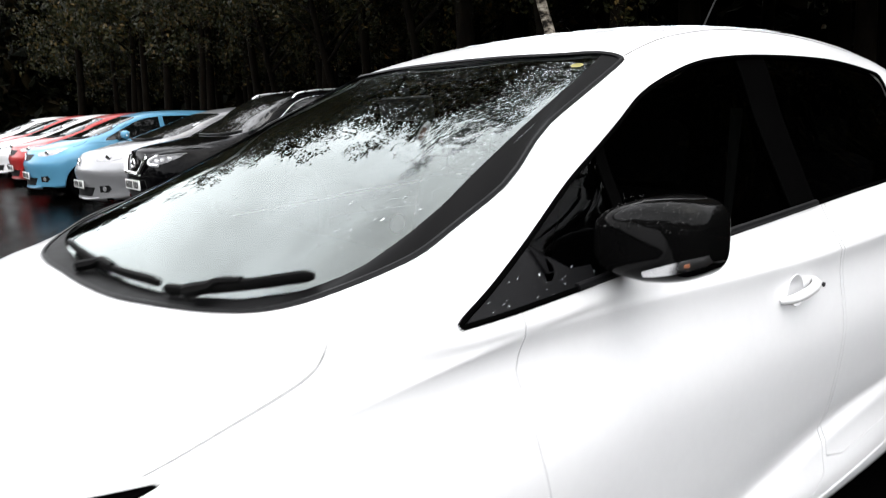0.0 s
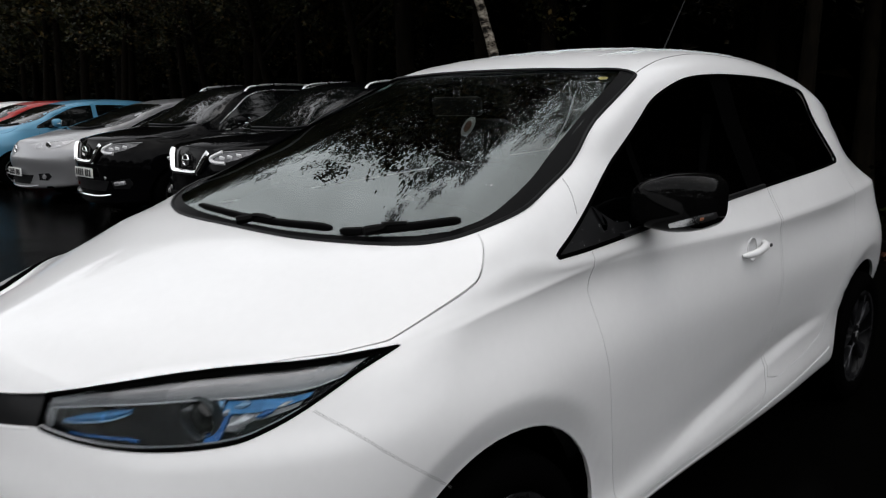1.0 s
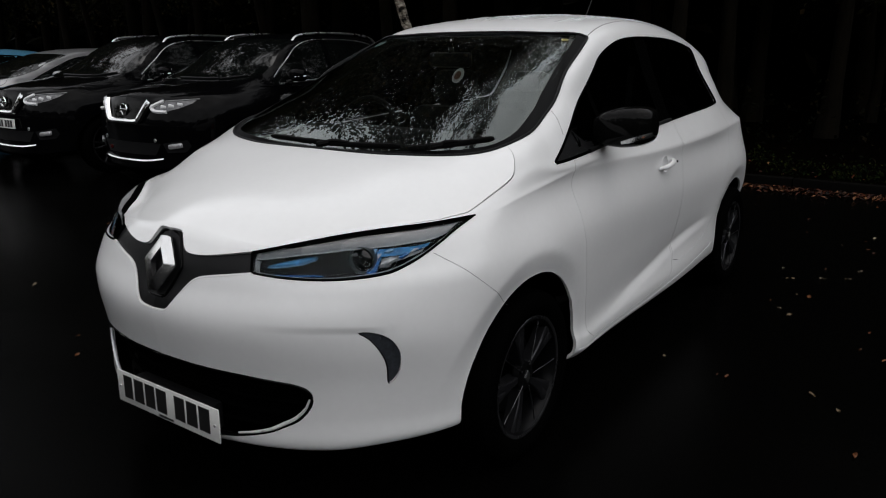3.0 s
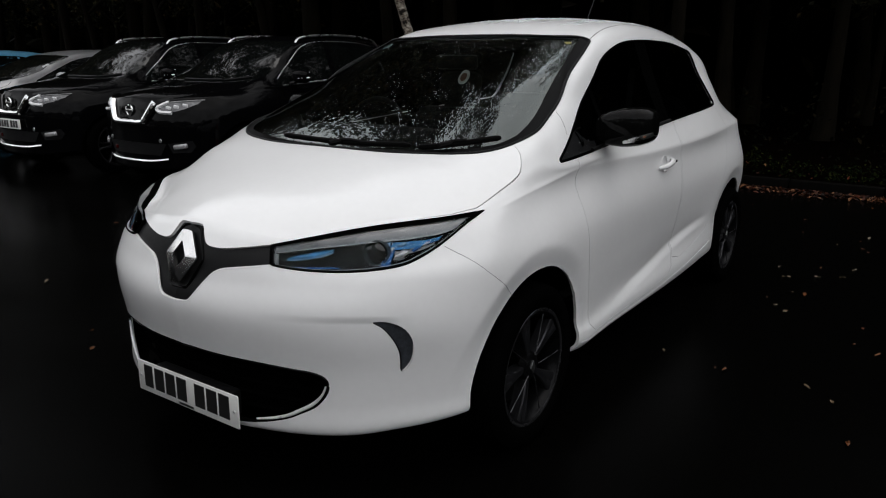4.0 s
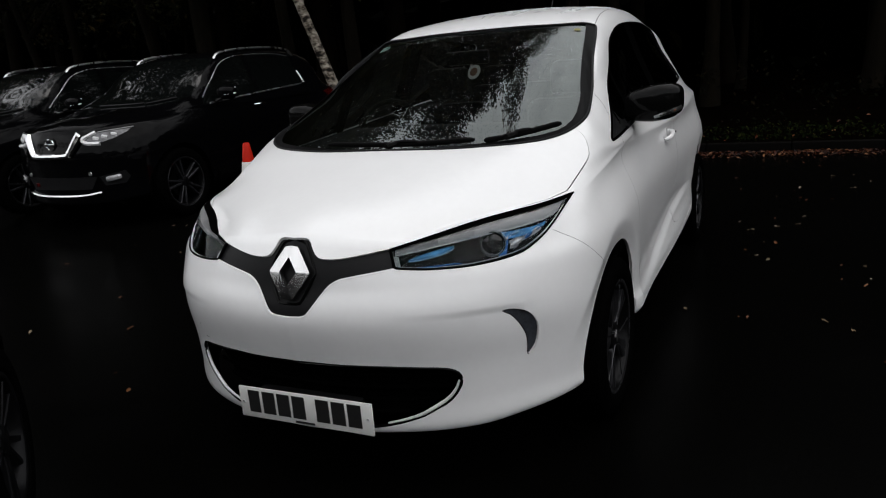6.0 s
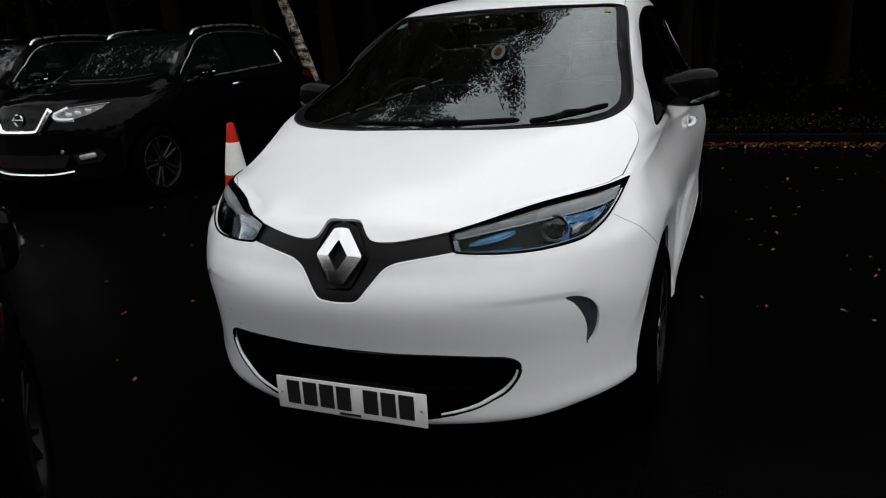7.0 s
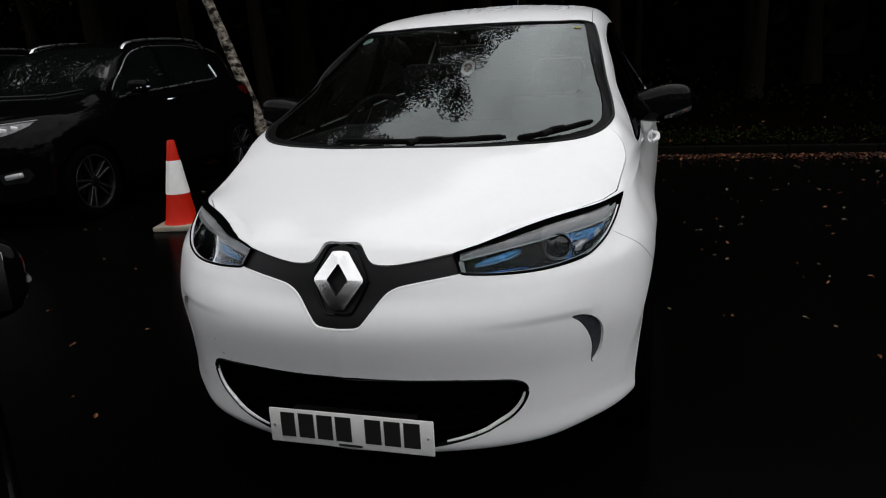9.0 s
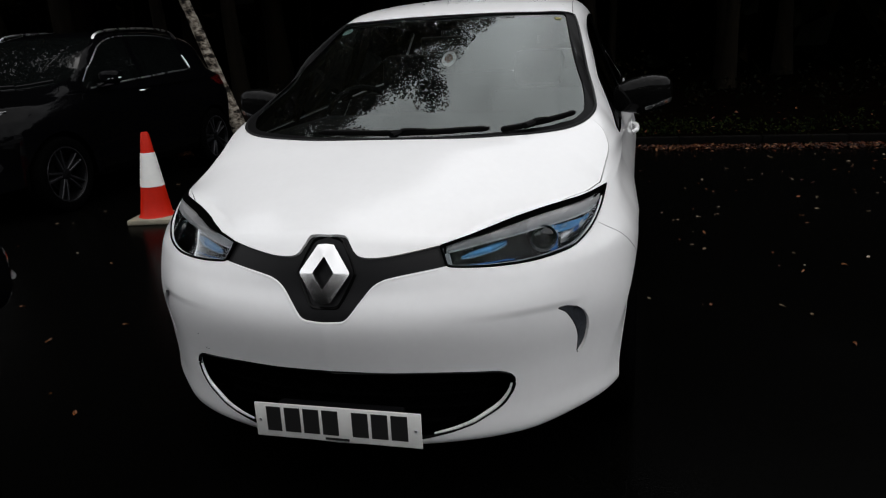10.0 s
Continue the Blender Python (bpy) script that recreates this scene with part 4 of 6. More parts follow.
for s in (1, -1):
    fl = (lambda o: o) if s > 0 else flip
    lamp = part("headlamp", lamp_band(s, (0, 1), (0, 0), (1, 1), .055), LAMP_BLACK, hatch, "long swept headlamp with a blue light bar")
    wall = [skin.drop("y", a, b, -1)[0] for a, b in fl(LAMP)]
    bm = bmesh.new()
    n = len(wall)
    rows = [[bm.verts.new(p - skin.normal(p) * d) for p in wall] for d in (.003, .058)]
    for k in range(n):
        bm.faces.new((rows[0][k], rows[0][(k + 1) % n], rows[1][(k + 1) % n], rows[1][k]))
    bmesh.ops.recalc_face_normals(bm, faces=bm.faces)
    part("lamp_wall", bm, LAMP_BLACK, lamp)
    part("lens", lamp_band(s, (0, 1), (0, 0), (1, 1), .003, .0015), LENS, lamp, "clear plastic lens").visible_shadow = False
    part("lamp_seal", tube(wall + [wall[0]], .0038, 6), PILLAR, lamp)
    part("bonnet_gap", lamp_band(s, (0, .5, .9, 1), (0, 0, 0, 0), (.055, .05, .06, .2), .001, .003), PILLAR, lamp, "black shut line above the lamp")
    # three greys along the trim paint the lens's fading sky reflection
    part("upper_bezel", lamp_band(s, (.52, .6, .85, .97), (.022, .022, .03, .10), (.328, .33, .38, .55), .006, .004, .003), LAMP_GREY, lamp, "outer end of the upper trim, painted pale grey as sky reflection")
    part("middle_bezel", lamp_band(s, (.30, .4, .522), (.024, .022, .022), (.328, .325, .328), .0065, .004, .003), LAMP_MID, lamp, "middle of the upper trim, painted mid grey as fading sky reflection")
    part("inner_bezel", lamp_band(s, (.03, .2, .302), (.06, .03, .024), (.34, .33, .328), .007, .004, .003), LAMP_FAINT, lamp, "inner end of the upper trim, painted darkest where the sky reflection fades out")
    part("end_cap", lamp_band(s, (.010, .042), (.36, .38), (.84, .88), .014), LAMP_GREY, lamp, "pale inner end cap")
    part("bezel_edge", lamp_line(s, (.04, .3, .6, .85, .97), (.35, .32, .33, .38, .55), .006, .0014), LAMP_CLEAR, lamp)
    part("lens_edge", lamp_line(s, (.035, .2, .5, .8, .93), (.93, .95, .945, .93, .90), .006, .0013), LAMP_GREY, lamp, "thin pale edge along the foot of the lens")
    part("end_edge", tube([tuple(lamp_spot(.028 + .006 * k / 8, .22 + .70 * k / 8, s, .007)) for k in range(9)], .0014, 6), LAMP_GREY, lamp)
    part("light_bar", lamp_band(s, (.11, .17, .33, .40), (.56, .45, .37, .38), (.66, .65, .57, .47), .016, .004, .004), BLUE_TRIM, lamp, "translucent blue light bar")
    part("light_bar_edge", lamp_line(s, (.11, .17, .33, .40), (.665, .66, .575, .475), .012, .0019), ICE, lamp)
    part("lower_glow", lamp_line(s, (.12, .25, .40, .46), (.90, .86, .84, .86), .030, .003), DEEP_BLUE, lamp)
    c = skin.drop("y", .588 * s, .792, -1)[0] + Vector((-.005 * s, .040, 0))
    part("projector_ring", lathe([(-.012, .040), (-.015, .039), (-.013, .036), (.02, .035), (.02, .040)], 40, "y", True), LAMP_RING, lamp, at=pose(*c, 0, 0, 22 * s))
    bm = bmesh.new()
    bmesh.ops.create_uvsphere(bm, u_segments=32, v_segments=16, radius=.036)
    part("projector", bm, DARK_GLASS, lamp, "round glass projector", at=pose(*c, 0, 0, 0) @ Matrix.Diagonal((1, .55, 1, 1)))
    # a pale arc paints the highlight on the lower part of the dark ring
    arc = [c + Vector((.0385 * math.cos(a) * -s, -.016, .0385 * math.sin(a))) for a in np.linspace(radians(205), radians(325), 20)]
    part("projector_rim", tube([tuple(q) for q in arc], .0011, 6), LAMP_CLEAR, lamp, "painted highlight along the projector's lower edge")
    part("blue_facet", lamp_band(s, (.69, .735), (.42, .42), (.90, .92), .024), DEEP_BLUE, lamp)
    part("upper_reflector", lamp_band(s, (.645, .70), (.35, .36), (.54, .52), .016), ICE, lamp)
    part("outer_reflector", lamp_band(s, (.745, .775, .81), (.66, .58, .62), (.80, .82, .72), .020, .004, .006), LAMP_CLEAR, lamp, "small bright outer reflector")
    part("outer_blue", lamp_band(s, (.71, .82, .93), (.38, .42, .56), (.55, .60, .67), .018), BLUE_TRIM, lamp)
    # small coloured pieces added to imitate speckled reflections in the lamp
    for u, v, du, dv, mat in ((.76, .46, .020, .06, ICE), (.84, .66, .020, .07, DEEP_BLUE), (.66, .62, .014, .09, DEEP_BLUE), (.78, .78, .016, .06, LAMP_FAINT),
                              (.88, .60, .016, .06, LAMP_CLEAR), (.60, .44, .020, .05, LAMP_FAINT), (.72, .52, .010, .07, LAMP_CLEAR)):
        part("facet", lamp_band(s, (u - du, u, u + du), (v, v - dv, v - dv * .3), (v + dv * .3, v + dv, v + dv * .5), .013 + .01 * ((u * 37) % 1), .003, .002), mat, lamp)
    part("outer_fin", lamp_band(s, (.74, .84, .92), (.60, .62, .68), (.66, .72, .76), .026), LAMP_GREY, lamp)
    lip = LAMP[22:]
    part("lamp_lip", tube(skin.line([(a * s, b) for a, b in lip[::3]], "y", -1, -.004, 60), .0045, 8), WHITE, hatch, "rounded white edge below the lamp")
    vent = part("corner_vent", skin.patch(fl(BLADE), "y", -1, -.010, .02, .004), VENT, hatch, "scythe-shaped dark corner vent")
    rim = [skin.drop("y", a, b, -1)[0] for a, b in fl(BLADE)]
    part("vent_rim", tube([p + Vector((0, .004, 0)) for p in rim + [rim[0]]], .002, 6), TRIM, vent)

# wheels, liners and underside
for y in (.858, 3.427):
    for s in (1, -1):
        wheel = make_wheel(hatch, (.756 * s, y, .298), r=.301, rim_r=.213, side=s, split=-.004, fan=(.022, .080))
        for k in range(5):
            part("spoke_edge", tube([(.083, 0, .04), (.0855, 0, .12), (.085, 0, .192)], [.0022, .0022, .003], 6), ALLOY, wheel, at=pose(0, 0, 0, 72 * k + 54))
        bm = lathe([(.45, .378), (.765, .378), (.765, .373), (.45, .373)], 48, "x", True)
        bmesh.ops.delete(bm, geom=[v for v in bm.verts if v.co.z < -.07], context="VERTS")
        bmesh.ops.scale(bm, vec=(s, 1, 1), verts=bm.verts)
        bmesh.ops.delete(bm, geom=[f for f in bm.faces if abs(f.normal.x) > .9], context="FACES_ONLY")
        part("wheel_liner", bm, CAVITY, hatch, at=pose(0, y + (.014 if y < 1 else 0), .288))
        part("liner_back", box(.01, .76, .40), CAVITY, hatch, at=pose(.45 * s, y, .46))
part("underbody", box(1.36, 2.5, .03, .01), CAVITY, hatch, at=pose(0, 2.15, .23))
part("bulkhead", box(1.1, .03, .62, .01), CAVITY, hatch, at=pose(0, .55, .5))

# what shows inside
part("dashboard", tube([(-.66, 1.18, .93), (-.4, 1.14, .96), (0, 1.13, .96), (.4, 1.14, .96), (.66, 1.18, .93)], [.12, .17, .18, .17, .12], 16, .7), CABIN, hatch)
wheel_ring = [( -.36 + .18 * math.cos(a), 1.42 + .05 * math.sin(a), 1.0 + .17 * math.sin(a)) for a in np.linspace(0, 2 * math.pi, 33)]
part("steering_wheel", tube(wheel_ring, .014, 8), CABIN, hatch)
for x in (-.36, .36):
    part("front_seat", box(.50, .16, .62, .06), FABRIC, hatch, at=pose(x, 2.08, .80, -14))
    part("headrest", box(.26, .10, .19, .045), FABRIC, hatch, at=pose(x, 2.17, 1.20, -10))
    part("seat_cushion", box(.50, .52, .16, .05), FABRIC, hatch, at=pose(x, 1.80, .50, 6))
part("rear_bench", box(1.24, .16, .62, .06), FABRIC, hatch, at=pose(0, 3.0, .85, -16))
for x in (-.4, .4):
    part("rear_headrest", box(.24, .09, .15, .04), FABRIC, hatch, at=pose(x, 3.1, 1.2, -10))
part("cabin_floor", box(1.3, 2.6, .02), CABIN, hatch, at=pose(0, 2.1, .34))
part("rear_view_mirror", box(.22, .03, .065, .012), TRIM, hatch, at=pose(0, 1.60, 1.345, 8))
part("mirror_stem", tube([(0, 1.60, 1.36), (0, 1.60, 1.40)], .012, 8), TRIM, hatch)
SLEEVE_WHITE = surface("card_white", (.5, .5, .48), .5, spread=.05)
tag = part("hanging_disc", lathe([(0, .037), (.003, .037), (.003, .026), (.0035, 0)], 32, "y"), SLEEVE_WHITE, hatch, "round white card hanging from the mirror", at=pose(.005, 1.655, 1.275, 28, 0, 163))
part("disc_print", lathe([(.0036, .022), (.0042, .022), (.0043, 0)], 24, "y"), surface("brown_print", (.16, .08, .05), .6), tag)
part("seat_belt", tube([(.60, 2.24, 1.32), (.60, 2.22, 1.1), (.585, 2.2, .7)], .018, 6, .2), surface("belt_grey", (.12, .12, .12), .7), hatch)
part("yellow_sticker", skin.patch(rounded([(.486, 1.716), (.501, 1.708), (.516, 1.716), (.515, 1.727), (.501, 1.732), (.487, 1.726)], 20), "z", 1, -.002, .02, .0), surface("yellow_paper", (.16, .14, .02), .6), hatch)
part("screen_sticker", skin.patch(rounded([(-.530, 1.693), (-.507, 1.683), (-.485, 1.698), (-.487, 1.733), (-.507, 1.745), (-.525, 1.733)], 20), "z", 1, -.010, .02, .0), surface("grey_green_paper", (.25, .33, .32), .6), hatch)
part("roof_aerial", tube([(0, 2.98, 1.56), (0, 3.10, 1.72), (0, 3.20, 1.85)], [.004, .003, .0018], 8), TRIM, hatch, "thin raked roof aerial")
part("aerial_foot", lathe([(0, .022), (.012, .018), (.02, .008), (.021, 0)], 20, "z"), TRIM, hatch, at=pose(0, 2.975, 1.562))

SCUFF = surface("scuff_grey", (.16, .16, .16), .7, spread=.4, scale=60)
for a, b, ln, turn in ((-.478, .513, .012, 35), (-.449, .467, .016, -4), (-.455, .4685, .006, 10)):
    c, d = ln / 2 * math.cos(radians(turn)), ln / 2 * math.sin(radians(turn))
    part("scuff_mark", tube(skin.line([(a - c, b - d), (a, b), (a + c, b + d)], "y", -1, .0, 8), .0012, 6, .5), SCUFF, hatch)

# ---- the other parked cars ----
def warped(bm, kx, ymap, zmap):
    fy, fz = pchip(*ymap), pchip(*zmap)
    for v in bm.verts:
        v.co = (v.co.x * kx, float(fy(v.co.y)), float(fz(v.co.z)))
    return bm


def strip(skin_, pts, axis, sign, r, lift=.004, n=24, flat=1.0):
    return tube(skin_.line(pts, axis, sign, lift, n), r, 6, flat)


def make_car(name, label, body_mat, kx, ymap, zmap, axles, wheel_r, style, group, at):
    sk = Skin(warped(car_shell(HATCH_PLAN, HATCH_LEVELS, HATCH_BRIM_Z, HATCH_BRIM_IN, HATCH_CENTRE, HATCH_ROWS, 120, 26, 28), kx, ymap, zmap))
    fy, fz = pchip(*ymap), pchip(*zmap)
    car = thing(name, label, "car", group)
    arches = bmesh.new()
    for s in (1, -1):
        for y in axles:
            prism(circle(y, wheel_r - .01, wheel_r + .055, 40), "x", .55 * s, 1.4 * s, bm=arches)
    lined("body", sk.panel(boolean(sk.bm, arches, "DIFFERENCE")), car, body_mat)
    yz = lambda o: [(float(fy(a)), float(fz(b))) for a, b in o]
    xy = lambda o: [(a * kx, float(fy(b))) for a, b in o]
    xz = lambda o: [(a * kx, float(fz(b))) for a, b in o]
    for s in (1, -1):
        part("side_glass", sk.patch(yz([(1.20, .999), (1.7, 1.028), (2.2, 1.060), (2.2, 1.449), (2.04, 1.435), (1.92, 1.406), (1.79, 1.36), (1.676, 1.297), (1.517, 1.21), (1.35, 1.117), (1.23, 1.05)]), "x", s, .002, .07, .004), DARK_GLASS, car)
        part("rear_side_glass", sk.patch(yz([(2.28, 1.064), (2.6, 1.084), (3.10, 1.111), (3.16, 1.125), (3.165, 1.25), (3.14, 1.40), (2.83, 1.447), (2.6, 1.455), (2.28, 1.454)]), "x", s, .002, .07, .004), DARK_GLASS, car)
        for y in axles:
            make_wheel(car, ((.765 * kx) * s, y, wheel_r), wheel_r, .215, wheel_r - .095, 5, (ALLOY_DARK, {"suv": SPOKE_GREY, "dark": ALLOY_DARK}.get(style, SATIN)), .03, s)
            liner = lathe([(.42, wheel_r + .065), (.80 * kx, wheel_r + .065), (.80 * kx, wheel_r + .058), (.42, wheel_r + .058)], 40, "x", True)
            bmesh.ops.delete(liner, geom=[v for v in liner.verts if v.co.z < -.08], context="VERTS")
            bmesh.ops.scale(liner, vec=(s, 1, 1), verts=liner.verts)
            part("wheel_liner", liner, CAVITY, car, at=pose(0, y, wheel_r - .01))
            part("liner_back", box(.01, .8, .5), CAVITY, car, at=pose(.46 * s, y, wheel_r + .15))
        bm = bmesh.new()
        bmesh.ops.create_uvsphere(bm, u_segments=24, v_segments=14, radius=1)
        for v in bm.verts:
            x, y, z = [math.copysign(abs(c) ** .62, c) for c in v.co]
            v.co = (x * .112, y * (.085 if y < 0 else .03), z * .072 * (1 - .2 * max(0, -x)))
        my, mz = float(fy(1.535)), float(fz(1.09)) + .012
        mir = part("door_mirror", bm, body_mat if style != "white" else TRIM, car, at=pose(.885 * kx * s, my, mz) @ Matrix.Diagonal((s, 1, 1, 1)))
        part("mirror_glass", box(.165, .006, .105, .003), MIRROR, mir, at=pose(0, .031, 0, -9))
        part("side_repeater", tube([(.02, -.082, -.02), (.07, -.070, -.016), (.105, -.03, -.012), (.112, .0, -.01)], [.004, .009, .010, .006], 8), SATIN, mir)
        part("mirror_foot", tube([(.79 * kx * s, float(fy(1.42)), float(fz(1.02))), (.84 * kx * s, my - .02, mz - .05)], .03, 8, .6), TRIM, car)
        hp, hz = float(fy(2.15)), float(fz(.89))
        hx = sk.drop("x", hp, hz, s)[0]
        if hx:
            part("door_handle", tube([(hx.x + .004 * s, hp - .10, hz), (hx.x + .03 * s, hp - .05, hz + .004), (hx.x + .03 * s, hp + .05, hz + .008), (hx.x + .004 * s, hp + .10, hz + .01)], .013, 8), CHROME if style == "suv" else body_mat, car)
        for pts in ([(1.25, .95), (1.235, .76), (1.29, .42), (1.42, .33)], [(2.37, 1.06), (2.375, .8), (2.37, .5), (2.33, .36)]):
            part("door_seam", strip(sk, yz(pts), "x", s, .0025, -.001, 20), SHUT_LINE, car)
        part("bonnet_seam", strip(sk, xy([(.738 * s, .66), (.75 * s, .8), (.74 * s, .89), (.69 * s, .94)]), "z", 1, .0025, -.001, 16), SHUT_LINE, car)
    part("windscreen", sk.patch(xy(SCREEN), "z", 1, .002, .07, .004), DARK_GLASS, car, "dark windscreen mirroring the trees")
    for pts in ([(-.28, .83), (-.05, .82), (.15, .82), (.33, .84)], [(.36, .83), (.45, .87), (.56, .93), (.63, .98)]):
        part("wiper", strip(sk, xy(pts), "z", 1, .010, .012, 16), TRIM, car)
    fl = lambda o, s: o if s > 0 else flip(o)
    nose = lambda x, z: sk.drop("y", x, z, -1)[0]
    plate_z = .60 if style == "suv" else .45
    q = nose(0, plate_z)
    plate_ = part("number_plate", box(.52, .012, .111, .003), PLATE, car, "white number plate with dark bars", at=pose(0, q.y - .022, plate_z))
    for k, x in enumerate((-.205, -.145, -.085, -.025, .068, .128, .188)):
        part("plate_bar", box(.048, .002, .079), INK, plate_, at=pose(x, -.0065, 0), smooth=False)
    if style == "suv":
        # a dark grille framed by a bright V, boomerang lamps, fog lamps and a bright lower blade
        part("grille", sk.patch([(-.33, .925), (.33, .925), (.25, .765), (.20, .735), (-.20, .735), (-.25, .765)], "y", -1, .004, .03, .006), GLOSS, car, "gloss black grille")
        for pts in ([(-.36, .915), (-.305, .83), (-.25, .752), (-.20, .73), (0, .727), (.20, .73), (.25, .752), (.305, .83), (.36, .915)],):
            line = sk.line(pts, "y", -1, .016, 50)
            part("bright_vee", tube(line, [.024 + .018 * abs(k - (len(line) - 1) / 2) / (len(line) / 2) for k in range(len(line))], 8, .9, (0, 1, 0)), CHROME, car, "broad chrome V round the grille")
        c = nose(0, .84)
        part("emblem", lathe([(0, .062), (-.012, .060), (-.014, .050), (-.004, .046), (0, .046)], 36, "y", True), CHROME, car, "round chrome emblem", at=pose(c.x, c.y - .012, c.z))
        part("emblem_bar", box(.135, .012, .022, .004), CHROME, car, at=pose(c.x, c.y - .022, c.z))
        for s in (1, -1):
            lamp = part("headlamp", sk.patch(fl([(.372, .868), (.44, .925), (.58, .945), (.68, .952), (.735, .955), (.722, .912), (.66, .868), (.54, .828), (.42, .828)], s), "y", -1, .004, .03, .006), SUV_LAMP, car, "swept headlamp with a boomerang light strip")
            part("light_strip", strip(sk, [(a * s, b) for a, b in [(.50, .930), (.39, .873), (.43, .835), (.56, .828)]], "y", -1, .019, .008, 24), LAMP_BRIGHT, lamp, "pale boomerang light strip")
            part("upper_strip", strip(sk, [(a * s, b) for a, b in [(.47, .925), (.60, .938), (.74, .95)]], "y", -1, .006, .008, 16), LAMP_GREY, lamp)
            for x, z in ((.515, .878), (.585, .888), (.65, .902)):
                c = nose(x * s, z)
                part("lamp_cell", box(.06, .016, .034, .009), LAMP_BRIGHT, lamp, at=pose(c.x, c.y - .006, c.z, 0, 12 * s, 28 * s))
            part("fog_recess", sk.patch(fl([(.50, .52), (.72, .56), (.74, .50), (.70, .44), (.54, .43)], s), "y", -1, .003, .03, .006), TRIM, car)
            c = nose(.63 * s, .50)
            part("fog_lamp", box(.15, .03, .05, .015), LAMP_CLEAR, car, "clear fog lamp", at=pose(c.x, c.y - .012, c.z, 0, -8 * s, 32 * s))
            c = nose(.42 * s, .55)
            part("parking_sensor", lathe([(0, .022), (-.006, .020), (-.007, 0)], 20, "y"), SATIN, car, at=pose(c.x, c.y - .002, c.z))
            # roof rails
            rail = [(.555 * kx * s, float(fy(y)), float(fz(z)) + h) for y, z, h in ((1.80, 1.425, .0), (1.92, 1.46, .045), (2.3, 1.49, .055), (2.8, 1.49, .055), (3.15, 1.46, .045), (3.28, 1.42, .0))]
            part("roof_rail", tube([tuple(p) for p in catmull(rail, 30)], [.011] + [.016] * 28 + [.011], 8, .8), SATIN, car, "satin roof rail")
            part("chrome_line", strip(sk, yz([(1.30, .994), (1.7, 1.022), (2.09, 1.047), (2.6, 1.078), (3.10, 1.104), (3.175, 1.13), (3.17, 1.25)]), "x", s, .010, .005, 50), SATIN, car, "chrome line under the side windows")
            part("upper_line", strip(sk, yz([(1.25, 1.075), (1.52, 1.222), (1.79, 1.37), (2.04, 1.446), (2.35, 1.467), (2.83, 1.459), (3.12, 1.42)]), "x", s, .006, .004, 50), SATIN, car)
            part("sill_cladding", strip(sk, [(axles[0] + .46, .33), (2.2, .33), (axles[1] - .46, .34)], "x", s, .05, -.01, 30, 1.6), CAVITY, car)
            part("tail_lamp", sk.patch([(3.80, .95), (3.90, 1.06), (3.70, 1.08), (3.50, 1.05), (3.62, .97)], "x", s, .003, .04, .008), RED_LENS, car, "red tail lamp")
        part("lower_grille", sk.patch([(-.48, .52), (.48, .52), (.40, .40), (-.40, .40)], "y", -1, .003, .05, .006), TRIM, car)
        part("lower_blade", strip(sk, [(-.50, .365), (-.3, .34), (0, .335), (.3, .34), (.50, .365)], "y", -1, .016, .010, 40), CHROME, car, "bright lower bumper blade")
        p0 = nose(-.32, .45)
        part("red_reflector", box(.05, .01, .04, .006), RED_LENS, car, at=pose(p0.x, p0.y - .008, p0.z))
    else:
        for s in (1, -1):
            o = xz([(.40, .80), (.50, .848), (.62, .872), (.70, .882), (.74, .88), (.735, .83), (.70, .785), (.60, .755), (.46, .755)])
            lamp = part("headlamp", sk.patch(fl(o, s), "y", -1, .004, .03, .006), LAMP_CLEAR if style != "dark" else DARK_GLASS, car, "clear swept-back headlamp")
            c = nose(.58 * kx * s, float(fz(.81)))
            part("projector", lathe([(0, .045), (-.012, .04), (-.014, .02), (-.01, 0)], 24, "y"), CHROME, lamp, at=pose(c.x, c.y - .006, c.z, 0, 0, 25 * s))
            part("fog_recess", sk.patch(fl(xz([(.50, .42), (.62, .43), (.64, .38), (.60, .33), (.50, .335)]), s), "y", -1, .003, .03, .006), TRIM, car)
            c = nose(.57 * kx * s, float(fz(.38)))
            part("fog_lamp", lathe([(0, .035), (-.01, .032), (-.012, 0)], 20, "y"), LAMP_GREY, car, at=pose(c.x, c.y - .004, c.z, 0, 0, 25 * s))
            part("tail_lamp", sk.patch(yz([(3.70, .98), (3.86, .96), (3.84, .80), (3.72, .82)]), "x", s, .003, .04, .008), RED_LENS, car)
        if style != "leaf":
            part("grille", sk.patch(xz([(-.34, .79), (.34, .79), (.26, .70), (.16, .68), (-.16, .68), (-.26, .70)]), "y", -1, .003, .03, .006), TRIM, car, "dark upper grille")
        part("lower_grille", sk.patch(xz([(-.42, .40), (.42, .40), (.34, .28), (-.34, .28)]), "y", -1, .003, .05, .006), TRIM, car)
        part("lower_lip", strip(sk, xz([(-.48, .262), (-.3, .245), (0, .24), (.3, .245), (.48, .262)]), "y", -1, .012, .006, 40), body_mat, car)
        c = nose(0, float(fz(.745)))
        part("emblem", lathe([(0, .055), (-.010, .052), (-.012, .044), (-.004, .040), (0, .040)], 32, "y", True), CHROME, car, "round chrome emblem", at=pose(c.x, c.y - .008, c.z))
    part("underbody", box(1.3, float(fy(3.7)), .03), CAVITY, car, at=pose(0, float(fy(2.05)), .25))
    car.matrix_basis = at
    return car


